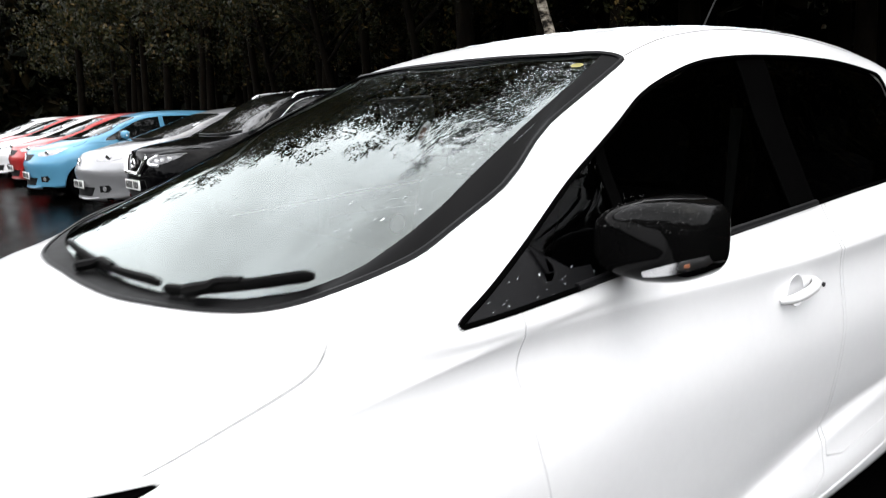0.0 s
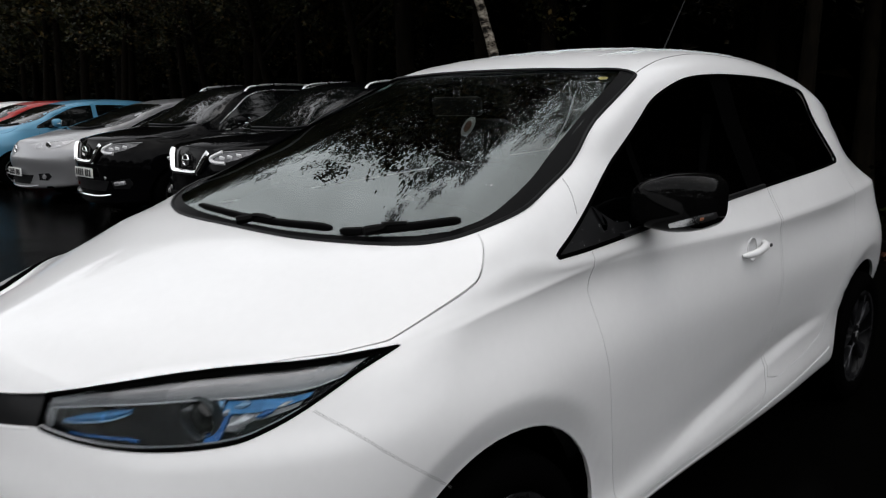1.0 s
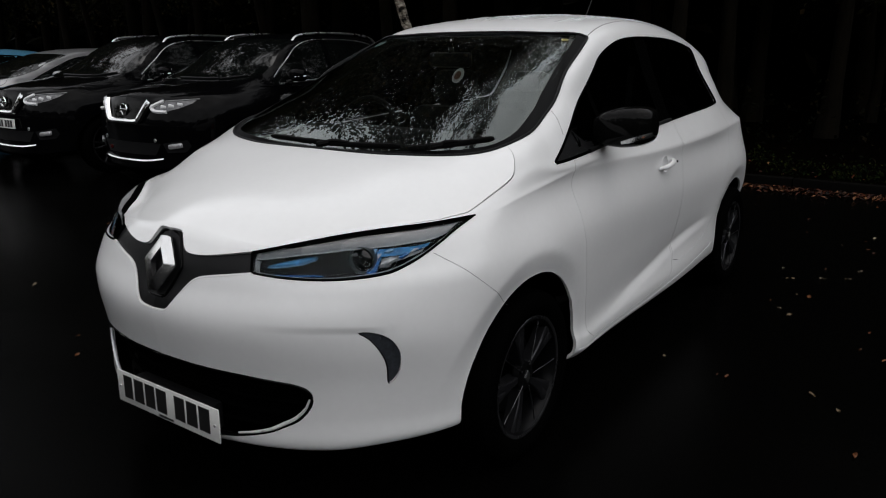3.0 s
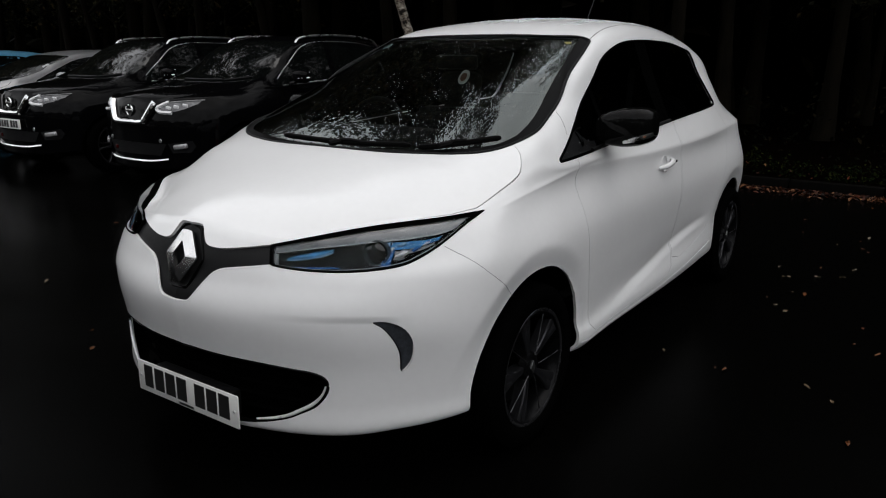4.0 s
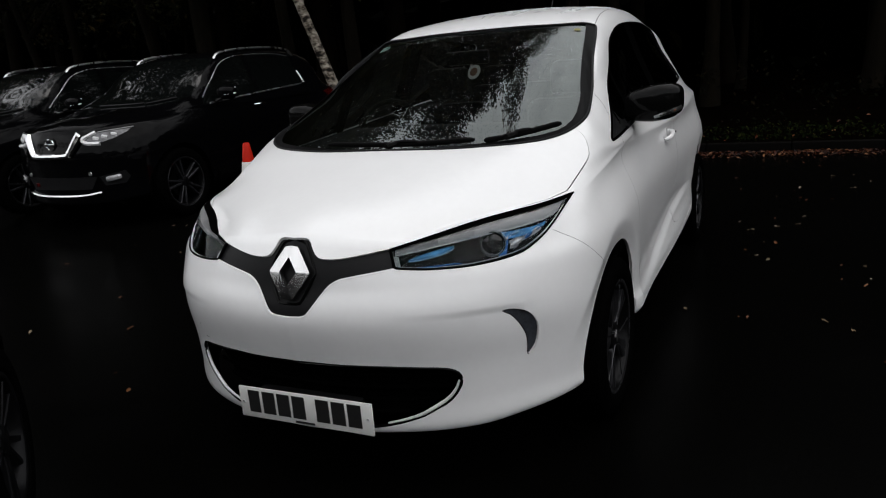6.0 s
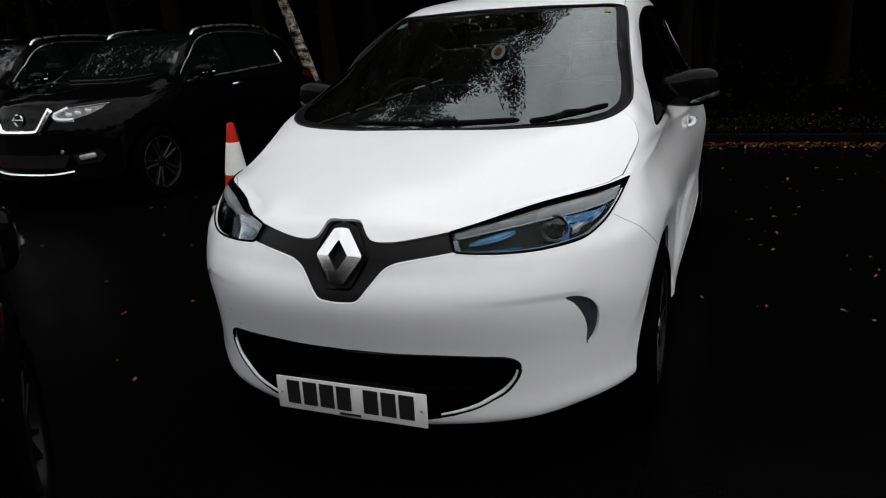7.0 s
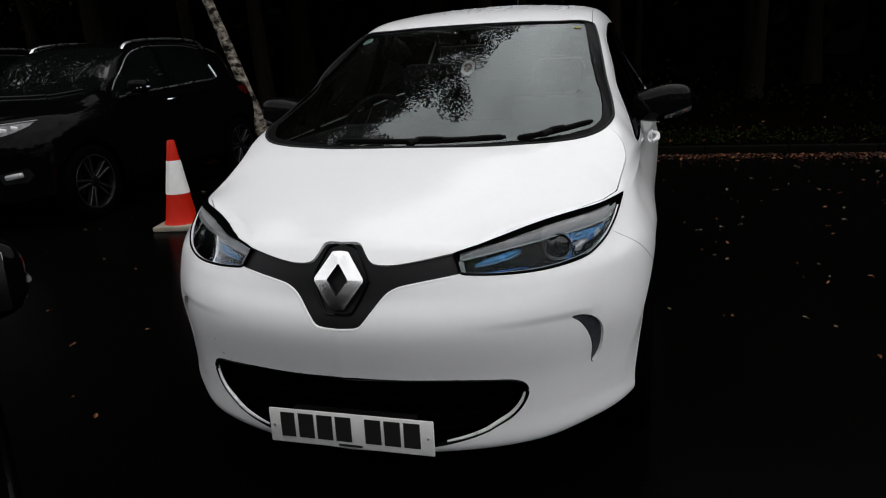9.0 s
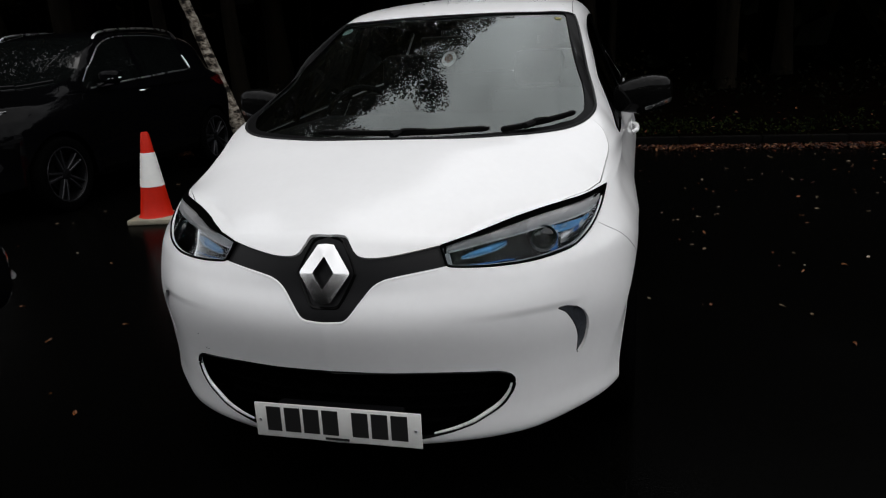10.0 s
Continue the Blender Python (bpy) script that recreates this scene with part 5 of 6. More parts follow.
SUV_Y = ((0, .105, .3, .76, 1.85, 2.7, 3.427, 4.085), (0, .07, .22, .86, 1.84, 2.70, 3.42, 4.16))
SUV_Z = ((0, .2, .45, .70, .857, 1.03, 1.12, 1.45, 1.60), (0, .23, .50, .81, .975, 1.105, 1.19, 1.55, 1.665))
LEAF_Y = ((0, .76, 1.85, 4.085), (0, .82, 2.02, 4.445))
NOTE_Y = ((0, .76, 1.85, 4.085), (0, .74, 1.80, 4.10))
FLAT_Z = ((0, .857, 1.03, 1.60), (0, .87, 1.02, 1.51))
LOW_Z = ((0, .857, 1.03, 1.60), (0, .80, .945, 1.46))
ROW = "cars parked side by side along the wood"
suv = make_car("black_suv", "glossy black family SUV with chrome grille and roof rails", BLACK_PAINT, 1.045, SUV_Y, SUV_Z, (.79, 3.40), .345, "suv", ROW, pose(-5.05, 3.10, 0))
copy_thing(suv, pose(-7.27, 2.97, 0))
for child in [c for c in suv.children if c.name.startswith("number_plate")]:
    for piece in list(child.children) + [child]:
        bpy.data.objects.remove(piece)
make_car("silver_hatchback", "silver five-door hatchback with a short smooth nose, wet with rain", SILVER, 1.02, LEAF_Y, FLAT_Z, (.95, 3.65), .316, "leaf", ROW, pose(-9.95, 2.97, 0))
make_car("blue_hatchback", "light blue small hatchback with alloy wheels, wet with rain", BLUE, .98, NOTE_Y, FLAT_Z, (.82, 3.42), .305, "note", ROW, pose(-12.85, 2.8, 0))
red_car = make_car("red_hatchback", "bright red small hatchback, wet with rain", RED, 1.0, NOTE_Y, FLAT_Z, (.82, 3.42), .305, "note", ROW, pose(-15.6, 3.0, 0))
white_car = make_car("white_hatchback", "white small hatchback far along the row", WHITE, 1.0, NOTE_Y, FLAT_Z, (.82, 3.42), .305, "white", ROW, pose(-18.1, 3.1, 0))
copy_thing(red_car, pose(-20.6, 3.2, 0))
copy_thing(white_car, pose(-23.1, 3.1, 0))
make_car("black_hatchback", "black small car with a black door mirror, standing across the lane", BLACK_PAINT, 1.0, NOTE_Y, LOW_Z, (.82, 3.42), .305, "dark", "", pose(-1.94, -.53, .02, 0, 0, 227))

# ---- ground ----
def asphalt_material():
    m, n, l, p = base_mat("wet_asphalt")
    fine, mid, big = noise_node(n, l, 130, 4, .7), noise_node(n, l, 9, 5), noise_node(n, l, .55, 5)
    # far below wet asphalt's own tone: the ground's darkness is put into the colour
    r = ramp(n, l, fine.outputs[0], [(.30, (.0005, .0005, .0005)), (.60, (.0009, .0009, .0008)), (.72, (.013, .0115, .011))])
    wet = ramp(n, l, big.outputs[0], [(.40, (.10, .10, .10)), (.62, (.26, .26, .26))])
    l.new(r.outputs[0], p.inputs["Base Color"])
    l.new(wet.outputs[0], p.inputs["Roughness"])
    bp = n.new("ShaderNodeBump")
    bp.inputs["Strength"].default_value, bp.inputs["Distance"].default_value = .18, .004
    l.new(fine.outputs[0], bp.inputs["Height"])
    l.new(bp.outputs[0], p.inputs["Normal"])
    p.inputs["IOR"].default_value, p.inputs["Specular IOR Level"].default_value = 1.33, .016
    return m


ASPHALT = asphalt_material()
# soil and kerb are near black: the shade under the trees is in the colour
SOIL = surface("shaded_soil", (.0009, .0006, .0004), .95, spread=.5, scale=3, fine=40, bump=.6, gloss=0)
KERB = surface("shaded_concrete", (.0018, .0016, .0014), .8, spread=.3, fine=60, bump=.3, gloss=.02)
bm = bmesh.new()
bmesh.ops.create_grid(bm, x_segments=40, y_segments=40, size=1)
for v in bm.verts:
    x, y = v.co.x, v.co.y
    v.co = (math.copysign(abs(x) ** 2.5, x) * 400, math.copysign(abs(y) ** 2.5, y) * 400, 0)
tagged(part("ground", bm, ASPHALT), "wet asphalt of the car park, with extra darkness put into its colour", "ground", kind="structure")
KERB_Y = 7.42
kerb = tagged(new("kerb"), "low concrete kerb along the edge of the wood, shade painted into its colour", "kerb", kind="structure")
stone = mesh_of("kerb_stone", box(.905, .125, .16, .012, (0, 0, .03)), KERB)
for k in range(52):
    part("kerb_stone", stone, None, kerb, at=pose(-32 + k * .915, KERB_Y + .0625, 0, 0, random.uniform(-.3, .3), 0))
bm = bmesh.new()
bmesh.ops.create_grid(bm, x_segments=120, y_segments=50, size=1)
for v in bm.verts:
    x, y = v.co.x * 70 - 8, (v.co.y + 1) / 2
    yy = KERB_Y + .125 + y ** 1.6 * 60
    v.co = (x, yy, .085 + .12 * y + .10 * noise.noise((x * .35, yy * .35, 0)) * min(1, y * 9) + .03 * noise.noise((x * 2.1, yy * 2.1, 3)) * min(1, y * 30))
tagged(part("verge", bm, SOIL), "soil under the trees with fallen leaves, shade painted into its colour", "ground", kind="structure")

# ---- the wood behind the car park ----
def bark(name, lo, hi, patch=None, rough=.9, stretch=(1, 1, .35)):
    m, n, l, p = base_mat(name)
    a, b = noise_node(n, l, 5, 8, .7, stretch=stretch), noise_node(n, l, 34, 5, .7, stretch=(1, 1, .3))
    r = ramp(n, l, a.outputs[0], [(.35, lo), (.65, hi)] if not patch else [(.44, patch), (.49, lo), (.60, hi)])
    l.new(r.outputs[0], p.inputs["Base Color"])
    p.inputs["Roughness"].default_value, p.inputs["Specular IOR Level"].default_value = rough, .06
    bp = n.new("ShaderNodeBump")
    bp.inputs["Strength"].default_value, bp.inputs["Distance"].default_value = .8, .02
    l.new(b.outputs[0], bp.inputs["Height"])
    l.new(bp.outputs[0], p.inputs["Normal"])
    return m


def leaf_mat(name, stops, rough=.55, gloss=.10):
    m, n, l, p = base_mat(name)
    g = n.new("ShaderNodeNewGeometry")
    r = ramp(n, l, g.outputs["Random Per Island"], stops)
    l.new(r.outputs[0], p.inputs["Base Color"])
    p.inputs["Roughness"].default_value, p.inputs["Specular IOR Level"].default_value = rough, gloss
    return m


# brown bark taken down to near black, so the colour carries the wood's shade
BARK = bark("shaded_bark", (.0016, .0012, .0007), (.006, .0044, .0023))
BIRCH = bark("birch_bark", (.12, .10, .08), (.40, .36, .30), (.008, .007, .006), stretch=(1.2, 1.2, 2.2))
FOLIAGE = leaf_mat("foliage", [(.1, (.0045, .006, .0016)), (.5, (.011, .0125, .003)), (.8, (.022, .020, .0045)), (.96, (.05, .032, .008))])
# weeds and undergrowth: foliage darkened, with the wood's shade put into the colour
WEEDS = leaf_mat("weed_leaves", [(.1, (.001, .0024, .0005)), (.5, (.003, .0058, .0010)), (.9, (.010, .012, .0022))], .7, .02)
SHADED_LEAVES = leaf_mat("shaded_leaves", [(.1, (.0006, .0009, .0003)), (.6, (.0015, .0019, .0006)), (.95, (.005, .0035, .0012))], .7, .02)
LITTER = leaf_mat("fallen_leaves", [(.1, (.003, .0009, .0005)), (.45, (.014, .0028, .0009)), (.75, (.05, .0105, .0026)), (.96, (.13, .062, .028))], .5)


def leaf_cloud(rng, centres, radius, per, size, squash=.7, dense=False):
    """Many small pointed leaves scattered about the given centres, as vertices and faces."""
    c = np.repeat(np.asarray(centres), per, 0)
    n = len(c)
    off = rng.normal(size=(n, 3))
    if dense:
        off *= (rng.uniform(0, 1, (n, 1)) ** .45 / np.linalg.norm(off, axis=1)[:, None])
    p = c + off * np.asarray(radius) * (1, 1, squash)
    a = rng.normal(size=(n, 3))
    a /= np.linalg.norm(a, axis=1)[:, None]
    b = np.cross(a, rng.normal(size=(n, 3)))
    b /= np.linalg.norm(b, axis=1)[:, None]
    s = size * rng.uniform(.6, 1.35, (n, 1))
    fold = np.cross(a, b) * s * .18
    v = np.stack([p - a * s, p + b * s * .55 + fold, p + a * s, p - b * s * .55 + fold], 1).reshape(-1, 3)
    return v, np.arange(4 * n).reshape(n, 4)


def cloud_mesh(name, v, f, mat):
    me = bpy.data.meshes.new(name)
    me.from_pydata(v.tolist(), [], f.tolist())
    me.materials.append(mat)
    return me


def make_tree(name, label, seed, height, girth, lean, crown_from, spread, leaves, mat, leaf_size=.085, clumps=260):
    rng = np.random.default_rng(seed)
    tree = thing(name, label, "tree", "trees of the wood")
    pts, z = [], 0
    for k in range(9):
        u = k / 8
        pts.append((lean[0] * u * height + .10 * math.sin(u * 5 + seed), lean[1] * u * height + .10 * math.cos(u * 4 + seed), height * u - .05))
    line = catmull(pts, 26)
    rad = [girth * (1.35 - .4 * min(1, k / 3)) * (1 - .85 * k / 25) for k in range(26)]
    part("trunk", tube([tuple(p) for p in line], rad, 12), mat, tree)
    tips = []
    for k in range(13):
        u = crown_from + (1 - crown_from) * (k / 13) * .95
        base = line[int(u * 25)]
        a = 2.4 * k + rng.uniform(-.4, .4)
        ln = spread * rng.uniform(.55, 1.05) * (1.1 - .6 * (k / 13))
        end = base + np.array([math.cos(a) * ln, math.sin(a) * ln, ln * rng.uniform(.15, .55)])
        mid = (base + end) / 2 + np.array([0, 0, .12 * ln])
        limb = catmull([base, mid, end], 8)
        r0 = rad[int(u * 25)] * .5
        part("limb", tube([tuple(p) for p in limb], [r0 * (1 - .8 * i / 7) + .006 for i in range(8)], 6), mat, tree)
        tips += [end, mid, (mid + end) / 2]
        for _ in range(3):
            tips.append(end + rng.normal(size=3) * (.5, .5, .3) * spread * .35)
    tips += [line[-1], line[-3]]
    twigs = np.array(tips)
    sub = twigs[rng.integers(0, len(twigs), clumps)] + rng.normal(size=(clumps, 3)) * spread * (.22 if leaves < 20000 else .15)
    dense = leaves > 20000
    v, f = leaf_cloud(rng, sub, .46 if dense else .16, max(1, leaves // clumps), leaf_size, .8, dense)
    part("crown", cloud_mesh("crown", v, f, FOLIAGE), None, tree, "loose autumn foliage with gaps")
    return tree


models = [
    make_tree("broadleaf_tree", "broadleaf tree with thin autumn foliage, shade painted into its bark", 1, 10.0, .15, (.02, -.03), .38, 2.6, 5200, BARK),
    make_tree("broadleaf_tree", "tall broadleaf tree with thin autumn foliage, shade painted into its bark", 2, 12.5, .19, (-.03, -.01), .40, 3.0, 5200, BARK),
    make_tree("broadleaf_tree", "slender broadleaf tree with thin autumn foliage, shade painted into its bark", 3, 9.0, .10, (.03, -.05), .30, 2.2, 5000, BARK),
    make_tree("broadleaf_tree", "stout broadleaf tree with thin autumn foliage, shade painted into its bark", 4, 14.0, .24, (.0, .02), .42, 3.4, 5600, BARK),
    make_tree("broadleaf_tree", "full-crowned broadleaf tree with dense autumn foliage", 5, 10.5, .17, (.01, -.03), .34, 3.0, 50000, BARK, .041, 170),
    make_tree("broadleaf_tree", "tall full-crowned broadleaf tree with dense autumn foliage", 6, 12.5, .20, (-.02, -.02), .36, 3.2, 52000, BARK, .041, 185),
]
places = []
rng = np.random.default_rng(11)
for row, (y, gap, size) in enumerate(((9.6, 2.2, .92), (12.3, 2.1, 1.0), (15.5, 2.4, 1.12), (19.5, 2.7, 1.25))):
    x = (-36, -38, -40, -44)[row]
    while x < 24:
        xx, yy = x + rng.uniform(-.6, .6), y + rng.uniform(-1.0, 1.0)
        low = 1.0 if xx < 1.5 else .80
        if not (abs(xx + 4.6) < 1.1 and yy < 9.5) and not (xx > .3 and row < 2):
            places.append((xx, yy, size * low * rng.uniform(.9, 1.08), rng.uniform(0, 360)))
        x += gap * rng.uniform(.75, 1.25)

def treeline(x, y):
    """How high the wood stands at a place: it closes in over the parked cars and falls away along the row and to the right."""
    az = math.degrees(math.atan2(.2 - x, y - 1.3))
    return 1.25 + math.hypot(x - .2, y - 1.3) * math.tan(radians(np.interp(az, [-40, -10, -2, 7, 14, 17, 22, 27, 31, 35, 43, 47, 52, 56, 59, 61, 63, 66, 70, 75, 80, 85, 90], [33, 33, 34, 37, 41.5, 44, 46.5, 48, 48.5, 49, 48, 47, 45, 41.5, 35, 29.5, 25, 22.5, 21, 19, 17, 15, 12])))


used, tall = set(), (10.0, 12.5, 9.0, 14.0, 10.5, 12.5)
for k, (x, y, s, turn) in enumerate(places):
    m = int(rng.integers(4, 6)) if -10.8 < x < -.5 and y < 17 else int(rng.integers(0, 4))
    cap = treeline(x, y) / (tall[m] + .7)
    s = min(max(s, min(cap, 1.5) if -10.6 < x < -1 and y < 22 else 0), cap)
    at = pose(x, y, .05, 0, 0, turn) @ Matrix.Diagonal((s, s, s, 1))
    if m not in used:
        used.add(m)
        models[m].matrix_basis = at
    else:
        copy = copy_thing(models[m], pose(0, 0, 0))
        copy.matrix_basis = at
birch = make_tree("birch_tree", "leaning birch with pale flaking bark beside the kerb", 7, 9.5, .092, (-.35, .03), .45, 2.4, 7000, BIRCH)
birch.matrix_basis = pose(-4.62, 7.85, .05)
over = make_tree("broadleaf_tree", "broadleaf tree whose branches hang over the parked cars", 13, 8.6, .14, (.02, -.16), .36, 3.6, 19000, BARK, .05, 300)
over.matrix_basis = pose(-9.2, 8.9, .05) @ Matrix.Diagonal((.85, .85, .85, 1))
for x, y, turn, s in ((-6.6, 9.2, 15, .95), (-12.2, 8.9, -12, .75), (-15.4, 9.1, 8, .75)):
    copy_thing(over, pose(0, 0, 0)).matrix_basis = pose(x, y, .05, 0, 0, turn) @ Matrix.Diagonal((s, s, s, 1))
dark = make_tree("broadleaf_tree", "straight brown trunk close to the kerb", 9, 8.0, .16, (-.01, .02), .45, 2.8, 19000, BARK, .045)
dark.matrix_basis = pose(-5.35, 9.5, .05)

# far woods, an added ring of unseen trees, and the undergrowth
def hedge(name, label, rng, path, height, depth, count, size, mat):
    v, f = [], []
    seg = np.asarray(path, float)
    u = rng.uniform(0, len(seg) - 1, count)
    i = u.astype(int)
    p = seg[i] + (seg[np.minimum(i + 1, len(seg) - 1)] - seg[i]) * (u - i)[:, None]
    p = p + rng.normal(size=(count, 2)) * depth
    top = height * (.75 + .25 * np.sin(u * 7.3) * np.cos(u * 3.1))
    c = np.column_stack([p, top * rng.uniform(0, 1, count) ** .8])
    vv, ff = leaf_cloud(rng, c, .5 * size * 4, 6, size, .8)
    return tagged(part(name, cloud_mesh(name, vv, ff, mat)), label, "woods", kind="stuff")


# the near-black leaves paint the shade deep in the wood
hedge("far_woods", "dense woodland behind the trees, its shade put into the leaf colour", rng, [(-150, 46), (-110, 44), (-60, 40), (-20, 38), (20, 38), (60, 42), (100, 46)], 20, 2.0, 8000, .95, SHADED_LEAVES)
hedge("far_woods", "dense thicket inside the wood, its shade put into the leaf colour", rng, [(-95, 30), (-60, 27), (-20, 26), (20, 26), (50, 28)], 9, 1.8, 6000, .6, SHADED_LEAVES)
# out of view: added to darken the car's sides and the horizon it mirrors
hedge("far_woods", "unseen trees added round the rest of the car park to block low sky light", rng, [(100, 40), (80, 10), (75, -30), (40, -62), (-10, -70), (-60, -58), (-100, -20), (-115, 20), (-110, 44)], 20, 2.5, 6000, .95, FOLIAGE)
hedge("far_woods", "dense woodland at the end of the row, its shade put into the leaf colour", rng, [(-175, 2), (-120, 9), (-90, 13), (-62, 16)], 20, 2.5, 4500, .65, SHADED_LEAVES)
hedge("far_woods", "dense woodland beyond the edge of the car park, its shade put into the leaf colour", rng, [(-10, 35), (10, 34), (30, 34), (60, 36), (85, 38)], 22, 1.5, 3200, 1.1, SHADED_LEAVES)
hedge("undergrowth", "brambles and saplings under the trees", rng, [(-30, 11.5), (-10, 11), (0, 10.6), (10, 10.8), (22, 11.5)], 1.0, .7, 900, .04, SHADED_LEAVES)
hedge("weeds", "low green weeds along the kerb", rng, [(-12, 8.0), (-4, 7.95), (0, 7.9), (3, 7.95), (8, 8.0), (14, 8.1)], .36, .15, 1500, .022, WEEDS)

# ---- traffic cone ----
ORANGE = surface("cone_red", (.44, .012, .003), .45, spread=.12, fine=60, gloss=.15)
SLEEVE = surface("cone_white", (.72, .72, .70), .35, spread=.08, fine=70)
CONE_BASE = surface("cone_base", (.22, .20, .15), .8, spread=.35, fine=50, bump=.3)
cone = thing("traffic_cone", "red and white traffic cone on a dirty pale rubber base", "traffic cone", at=pose(-3.07, 3.58, 0, 0, 0, 12))
part("base", box(.37, .37, .045, .012, (0, 0, .0225)), CONE_BASE, cone, "dirty cream rubber base")
rad_at = lambda z: .135 - (.135 - .030) * (z - .04) / .71
prof = [(.040, .150), (.055, .140), (.07, rad_at(.07)), (.20, rad_at(.20)), (.40, rad_at(.40)), (.60, rad_at(.60)), (.735, rad_at(.735)), (.748, .026), (.750, .018), (.70, .014)]
part("body", lathe(prof, 40, "z"), ORANGE, cone, "bright red plastic cone")
part("sleeve", lathe([(.30, rad_at(.30) + .001), (.302, rad_at(.302) + .003), (.578, rad_at(.578) + .003), (.58, rad_at(.58) + .001)], 40, "z"), SLEEVE, cone, "white reflective sleeve")

# ---- fallen leaves ----
def one_leaf(seed, size):
    r = np.random.default_rng(seed)
    bm = bmesh.new()
    n = 7
    mid = [bm.verts.new((0, size * (k / (n - 1) - .5) * 2, .004 + .003 * math.sin(k * 1.1 + seed))) for k in range(n)]
    for s in (1, -1):
        edge = [bm.verts.new((s * size * .42 * math.sin(math.pi * (k + .25) / (n - .5)) * r.uniform(.75, 1.1), size * (k / (n - 1) - .5) * 2 - .1 * size, .003 + .007 * abs(math.sin(k * .5 + seed * 2 + s)))) for k in range(n)]
        for k in range(n - 1):
            f = (mid[k], mid[k + 1], edge[k + 1], edge[k])
            bm.faces.new(f[::-1] if s > 0 else f)
    return bm


def dry_leaf(name, a, b):
    m, n, l, p = base_mat(name)
    oi = n.new("ShaderNodeObjectInfo")
    r = ramp(n, l, oi.outputs["Random"], [(0, a), (1, b)])
    l.new(r.outputs[0], p.inputs["Base Color"])
    p.inputs["Roughness"].default_value, p.inputs["Specular IOR Level"].default_value = .45, .2
    return m


LEAF_MATS = [dry_leaf("brown_leaf", (.05, .014, .004), (.13, .045, .012)), dry_leaf("pale_leaf", (.09, .06, .03), (.24, .19, .13))]
leaf_meshes = [mesh_of("fallen_leaf", one_leaf(k, .013 + .005 * (k % 3)), LEAF_MATS[k % 2]) for k in range(6)]
rl = np.random.default_rng(5)
pale = [(1.26, 3.41), (1.23, 3.08), (1.30, 2.99), (1.81, 2.93), (1.82, 2.67), (.94, 2.02), (1.58, 1.97), (1.69, 1.87), (2.21, 2.88)]
brown = [(1.16, 3.20), (1.33, 3.39), (1.69, 2.93), (1.68, 2.65), (1.79, 2.56), (2.04, 2.70), (1.20, 1.95), (1.24, 1.95), (1.79, 1.52), (-1.53, .56), (-1.30, .43)]
spots = pale + brown
for _ in range(80):
    spots.append((rl.uniform(1.3, 5.5), rl.uniform(3.4, 7.0)))
while len(spots) < 220:
    x, y = rl.uniform(-4.5, 5.5), rl.uniform(-.3, 6.8)
    if (abs(x) < .95 and -.1 < y < 4.2) or rl.uniform() > .25 + .75 * (max(0, y) / 7) ** 1.2:
        continue
    if (x < -4.2 and y > 3) or (.9 < x < 2.6 and y < 3.5):
        continue
    if 1.0 < x < 2.4 and 3.0 < y < 4.6 or rl.uniform() < .75:
        spots.append((x, y))
for k, (x, y) in enumerate(spots):
    leaf = new("fallen_leaf", leaf_meshes[(k % 3) * 2 + (k < len(pale)) if k < 20 else int(rl.integers(0, 6))])
    tagged(leaf, "small brown leaf lying flat on wet asphalt", "leaf", "fallen leaves on the asphalt")
    leaf.matrix_basis = pose(x, y, .0, rl.uniform(-6, 6), rl.uniform(-6, 6), rl.uniform(0, 360)) @ Matrix.Diagonal((*(rl.uniform(.7, 1.3),) * 3, 1))


def litter(name, label, count, x0, x1, y_of, z):
    x = rl.uniform(x0, x1, count)
    y = y_of(count)
    c = np.column_stack([x, y, np.full(count, z) + rl.uniform(0, .02, count)])
    a = rl.uniform(0, 2 * math.pi, count)
    s = rl.uniform(.014, .032, count)
    t = np.column_stack([np.cos(a), np.sin(a), rl.normal(size=count) * .35]) * s[:, None]
    b = np.column_stack([-np.sin(a), np.cos(a), rl.normal(size=count) * .35]) * (s * .6)[:, None]
    lift = np.column_stack([np.zeros(count), np.zeros(count), s * .35])
    v = np.stack([c - t, c + b + lift, c + t, c - b + lift], 1).reshape(-1, 3)
    v[:, 2] = np.maximum(v[:, 2], z + .002)
    return tagged(part(name, cloud_mesh(name, v, np.arange(4 * count).reshape(count, 4), LITTER)), label, "leaves", kind="stuff")


litter("leaf_litter", "drift of wet orange-brown leaves against the kerb", 14000, -16, 12, lambda n: KERB_Y - np.abs(rl.normal(size=n)) * .17, .003)
litter("leaf_litter", "fallen leaves on the soil behind the kerb", 420, -16, 14, lambda n: KERB_Y + .15 + np.abs(rl.normal(size=n)) * 1.2, .12)

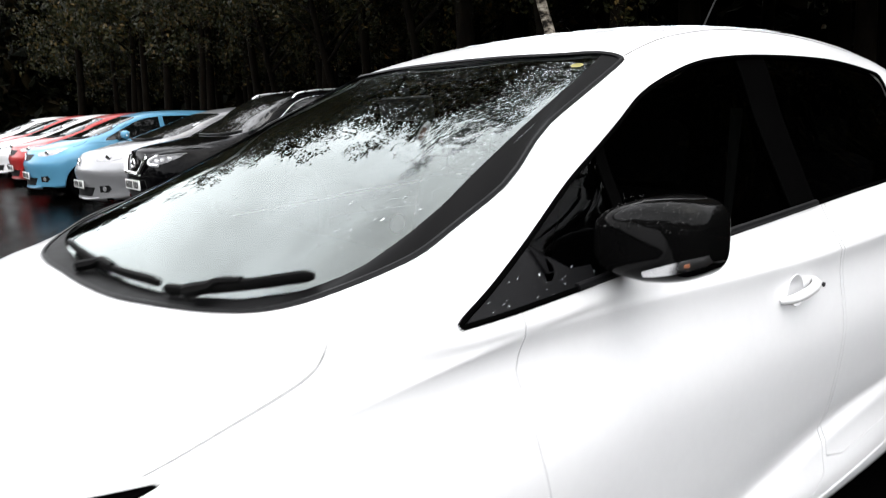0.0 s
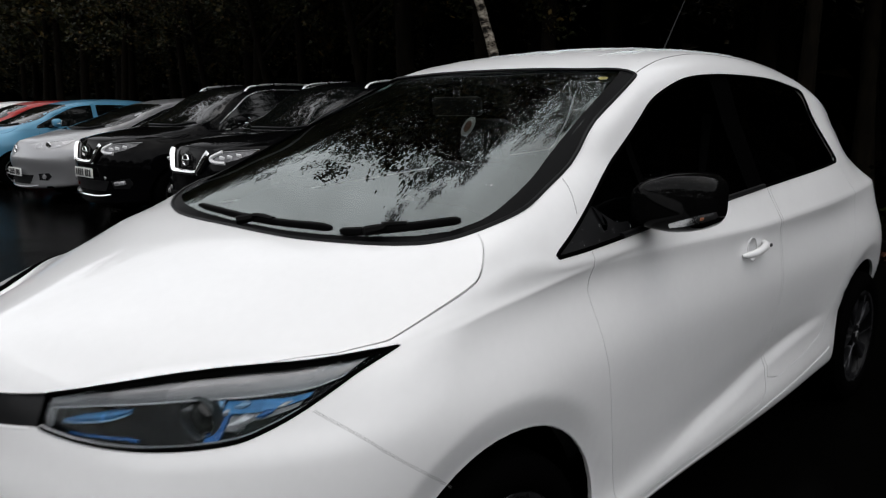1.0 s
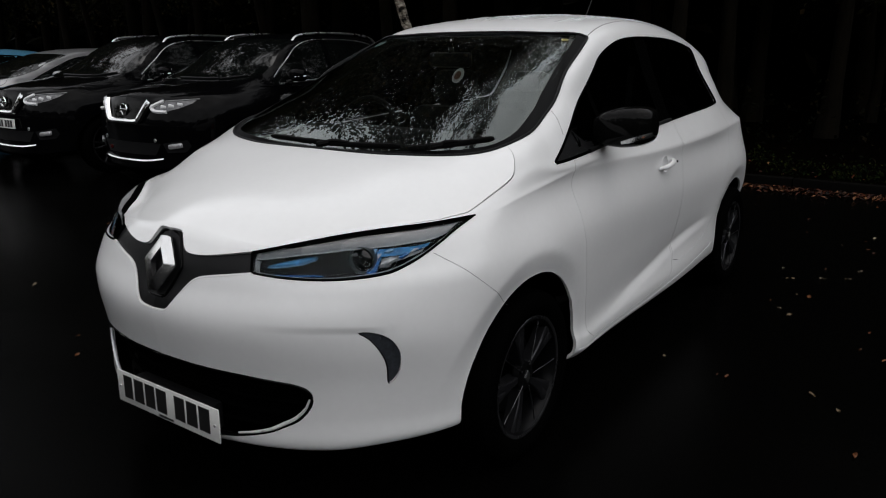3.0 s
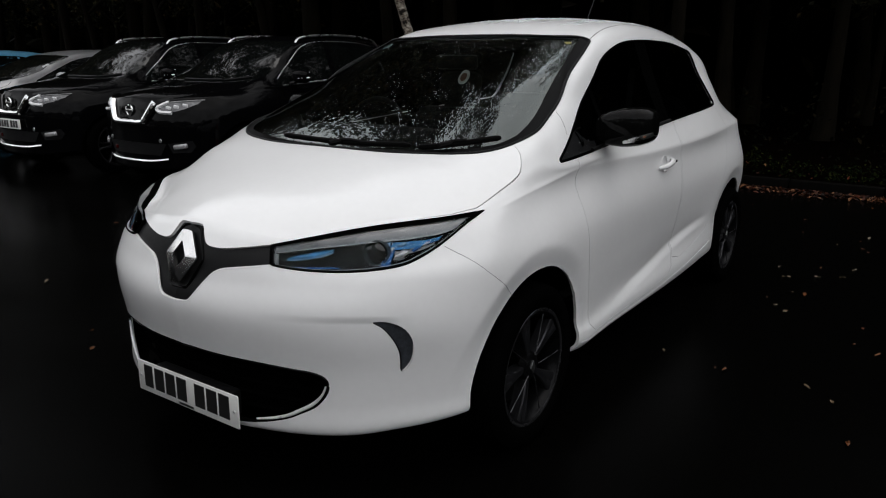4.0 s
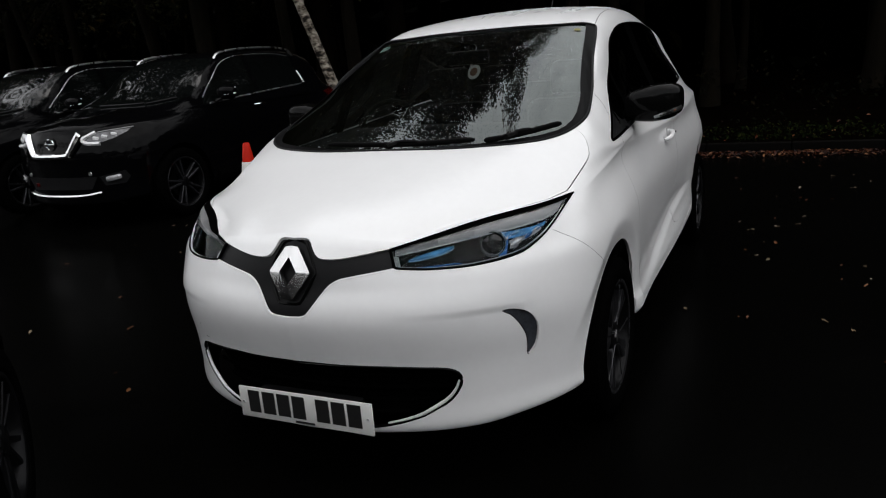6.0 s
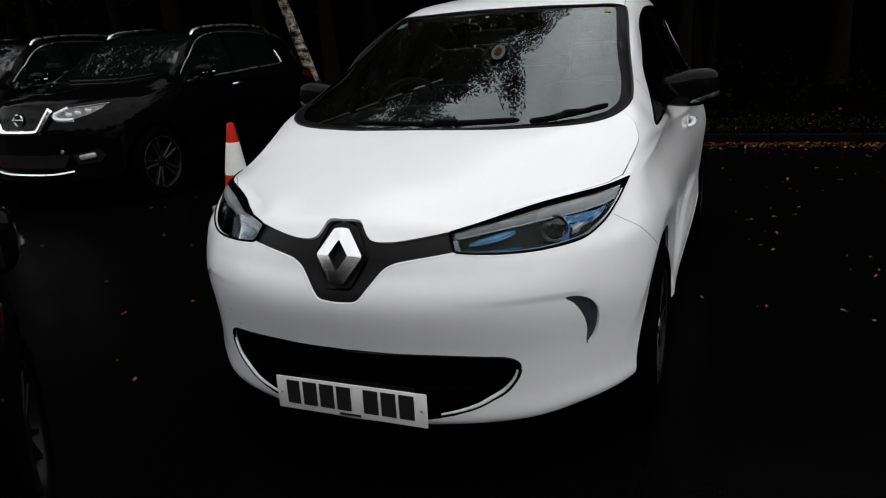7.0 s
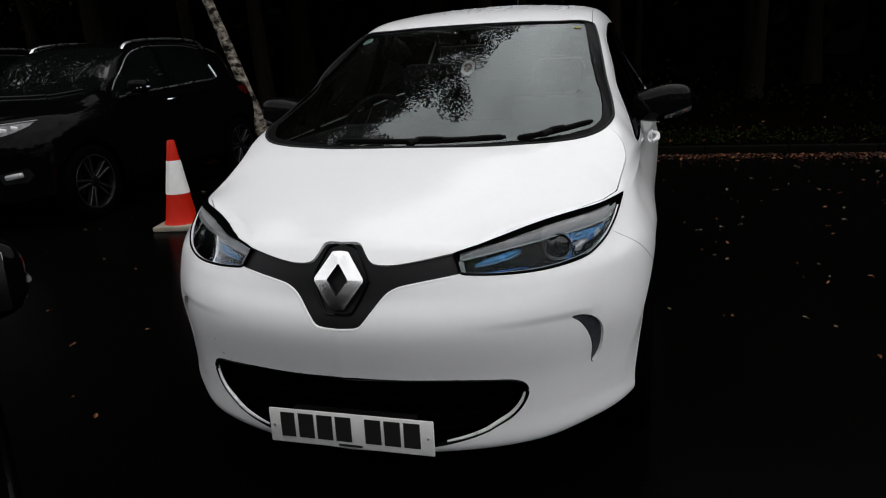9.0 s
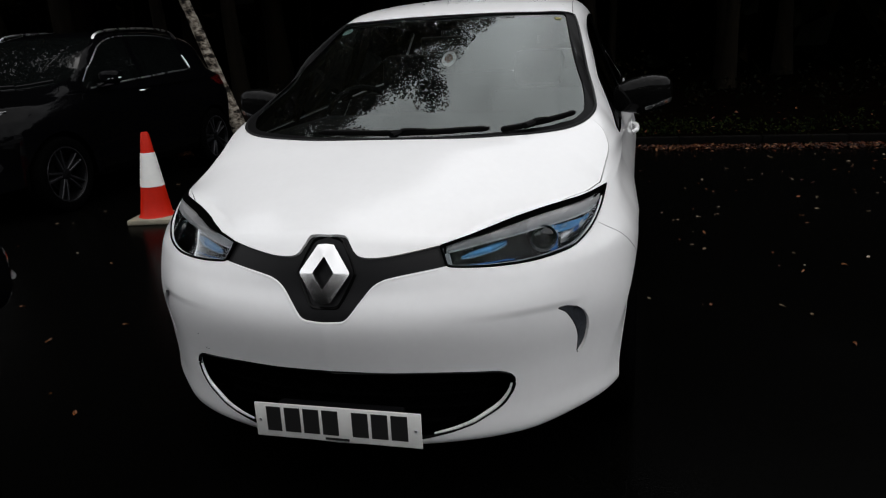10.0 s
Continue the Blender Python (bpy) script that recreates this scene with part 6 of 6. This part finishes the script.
# ---- rain on the white car ----
def drops(name, label, seed, count, zone, axis, sign, size, keep=lambda a, b: 1.0, lift=-.004):
    """Beads of water that sit on the skin; larger ones are drawn out downhill."""
    r = np.random.default_rng(seed)
    base = bmesh.new()
    bmesh.ops.create_icosphere(base, subdivisions=1, radius=1)
    bv = np.array([v.co[:] for v in base.verts])
    bf = np.array([[v.index for v in f.verts] for f in base.faces])
    base.free()
    vs, fs, n = [], [], 0
    tries = 0
    while n < count and tries < count * 12:
        tries += 1
        a, b = r.uniform(zone[0], zone[1]), r.uniform(zone[2], zone[3])
        if r.uniform() > keep(a, b):
            continue
        p, _ = skin.drop(axis, a, b, sign)
        if p is None:
            continue
        nn = skin.normal(p)
        down = Vector((0, 0, -1)) - nn * (-nn.z)
        down = down.normalized() if down.length > .05 else nn.orthogonal().normalized()
        side = nn.cross(down)
        s = size * r.lognormal(0, .45)
        m = np.array([down * s * r.uniform(1.0, 1.7), side * s, nn * s * .45])
        vs.append(bv @ m + np.array(p + nn * lift))
        fs.append(bf + n * len(bv))
        n += 1
    me = bpy.data.meshes.new(name)
    me.from_pydata(np.vstack(vs).tolist(), [], np.vstack(fs).tolist())
    me.materials.append(WATER)
    me.polygons.foreach_set("use_smooth", [True] * len(me.polygons))
    return tagged(part(name, me), label, "water", kind="stuff")


def water_material():
    m, n, l, p = base_mat("rain_water")
    p.inputs["Base Color"].default_value = (.9, .95, .95, 1)
    p.inputs["Roughness"].default_value, p.inputs["IOR"].default_value, p.inputs["Transmission Weight"].default_value = .02, 1.33, .85
    return m


WATER = water_material()


def in_screen(a, b):
    edge = float(np.interp(b, [.76, .95, 1.15, 1.5, 1.85], [.2, .60, .62, .57, .51]))
    if abs(a) > edge or b < .80 + .12 * (abs(a) / .6) ** 2 or b > 1.735:
        return 0
    return .012 + .9 * max(0, min(1, (a - .33) / .16)) * max(0, min(1, (b - .98) / .5)) + .14 * max(0, (b - 1.5) / .25)


drops("rain_drops", "scattered rain drops on the windscreen", 21, 2500, (-.6, .62, .82, 1.8), "z", 1, .0009, in_screen, -.002)
drops("rain_drops", "rain drops on the white roof", 22, 400, (-.5, .55, 1.88, 2.9), "z", 1, .0018, lift=.0)
drops("rain_drops", "rain drops on the black sail panel", 23, 45, (1.16, 1.46, .995, 1.09), "x", 1, .0009, lambda a, b: 1.0 if b < 1.0 + (a - 1.12) * .5 and b < 1.05 else 0, .0)


def wet_lens(a, b):
    top, low = [np.interp(abs(a), [p[0] for p in e], [p[1] for p in e]) for e in (LAMP_TOP, LAMP_LOW)]
    v = (top - b) / max(top - low, .01)
    return (.25 + .75 * max(0, min(1, (abs(a) - .45) / .15))) * max(0, 1 - v * 1.6) if .06 < v else 0


drops("rain_drops", "fine rain drops on the headlamp lens", 24, 130, (.36, .745, .77, .885), "y", -1, .0008, wet_lens, -.001)
drops("rain_drops", "fine rain drops on the headlamp lens", 25, 130, (-.745, -.36, .77, .885), "y", -1, .0008, wet_lens, -.001)


def water_runs():
    """Thin strips of water, added as streaked branch reflections, that wander back over the roof."""
    r = np.random.default_rng(31)
    bm = bmesh.new()
    for _ in range(16):
        x, y = r.uniform(-.42, .45), r.uniform(1.93, 2.1)
        pts = []
        for k in range(14):
            p, _ = skin.drop("z", x, y, 1)
            if p is None:
                break
            pts.append(tuple(p + Vector((0, 0, .0004))))
            x, y = x + r.normal() * .010 + .006 * np.sign(x), y + r.uniform(.03, .07)
        if len(pts) > 4:
            run = tube(pts, [.0012] + [r.uniform(.0018, .0034) for _ in pts[2:]] + [.0012], 6)
            piece = bpy.data.meshes.new("run")
            run.to_mesh(piece)
            run.free()
            bm.from_mesh(piece)
            bpy.data.meshes.remove(piece)
    return bm


tagged(part("water_runs", water_runs(), WATER), "thin strips of water standing in for branch reflections on the white roof", "water", kind="stuff")
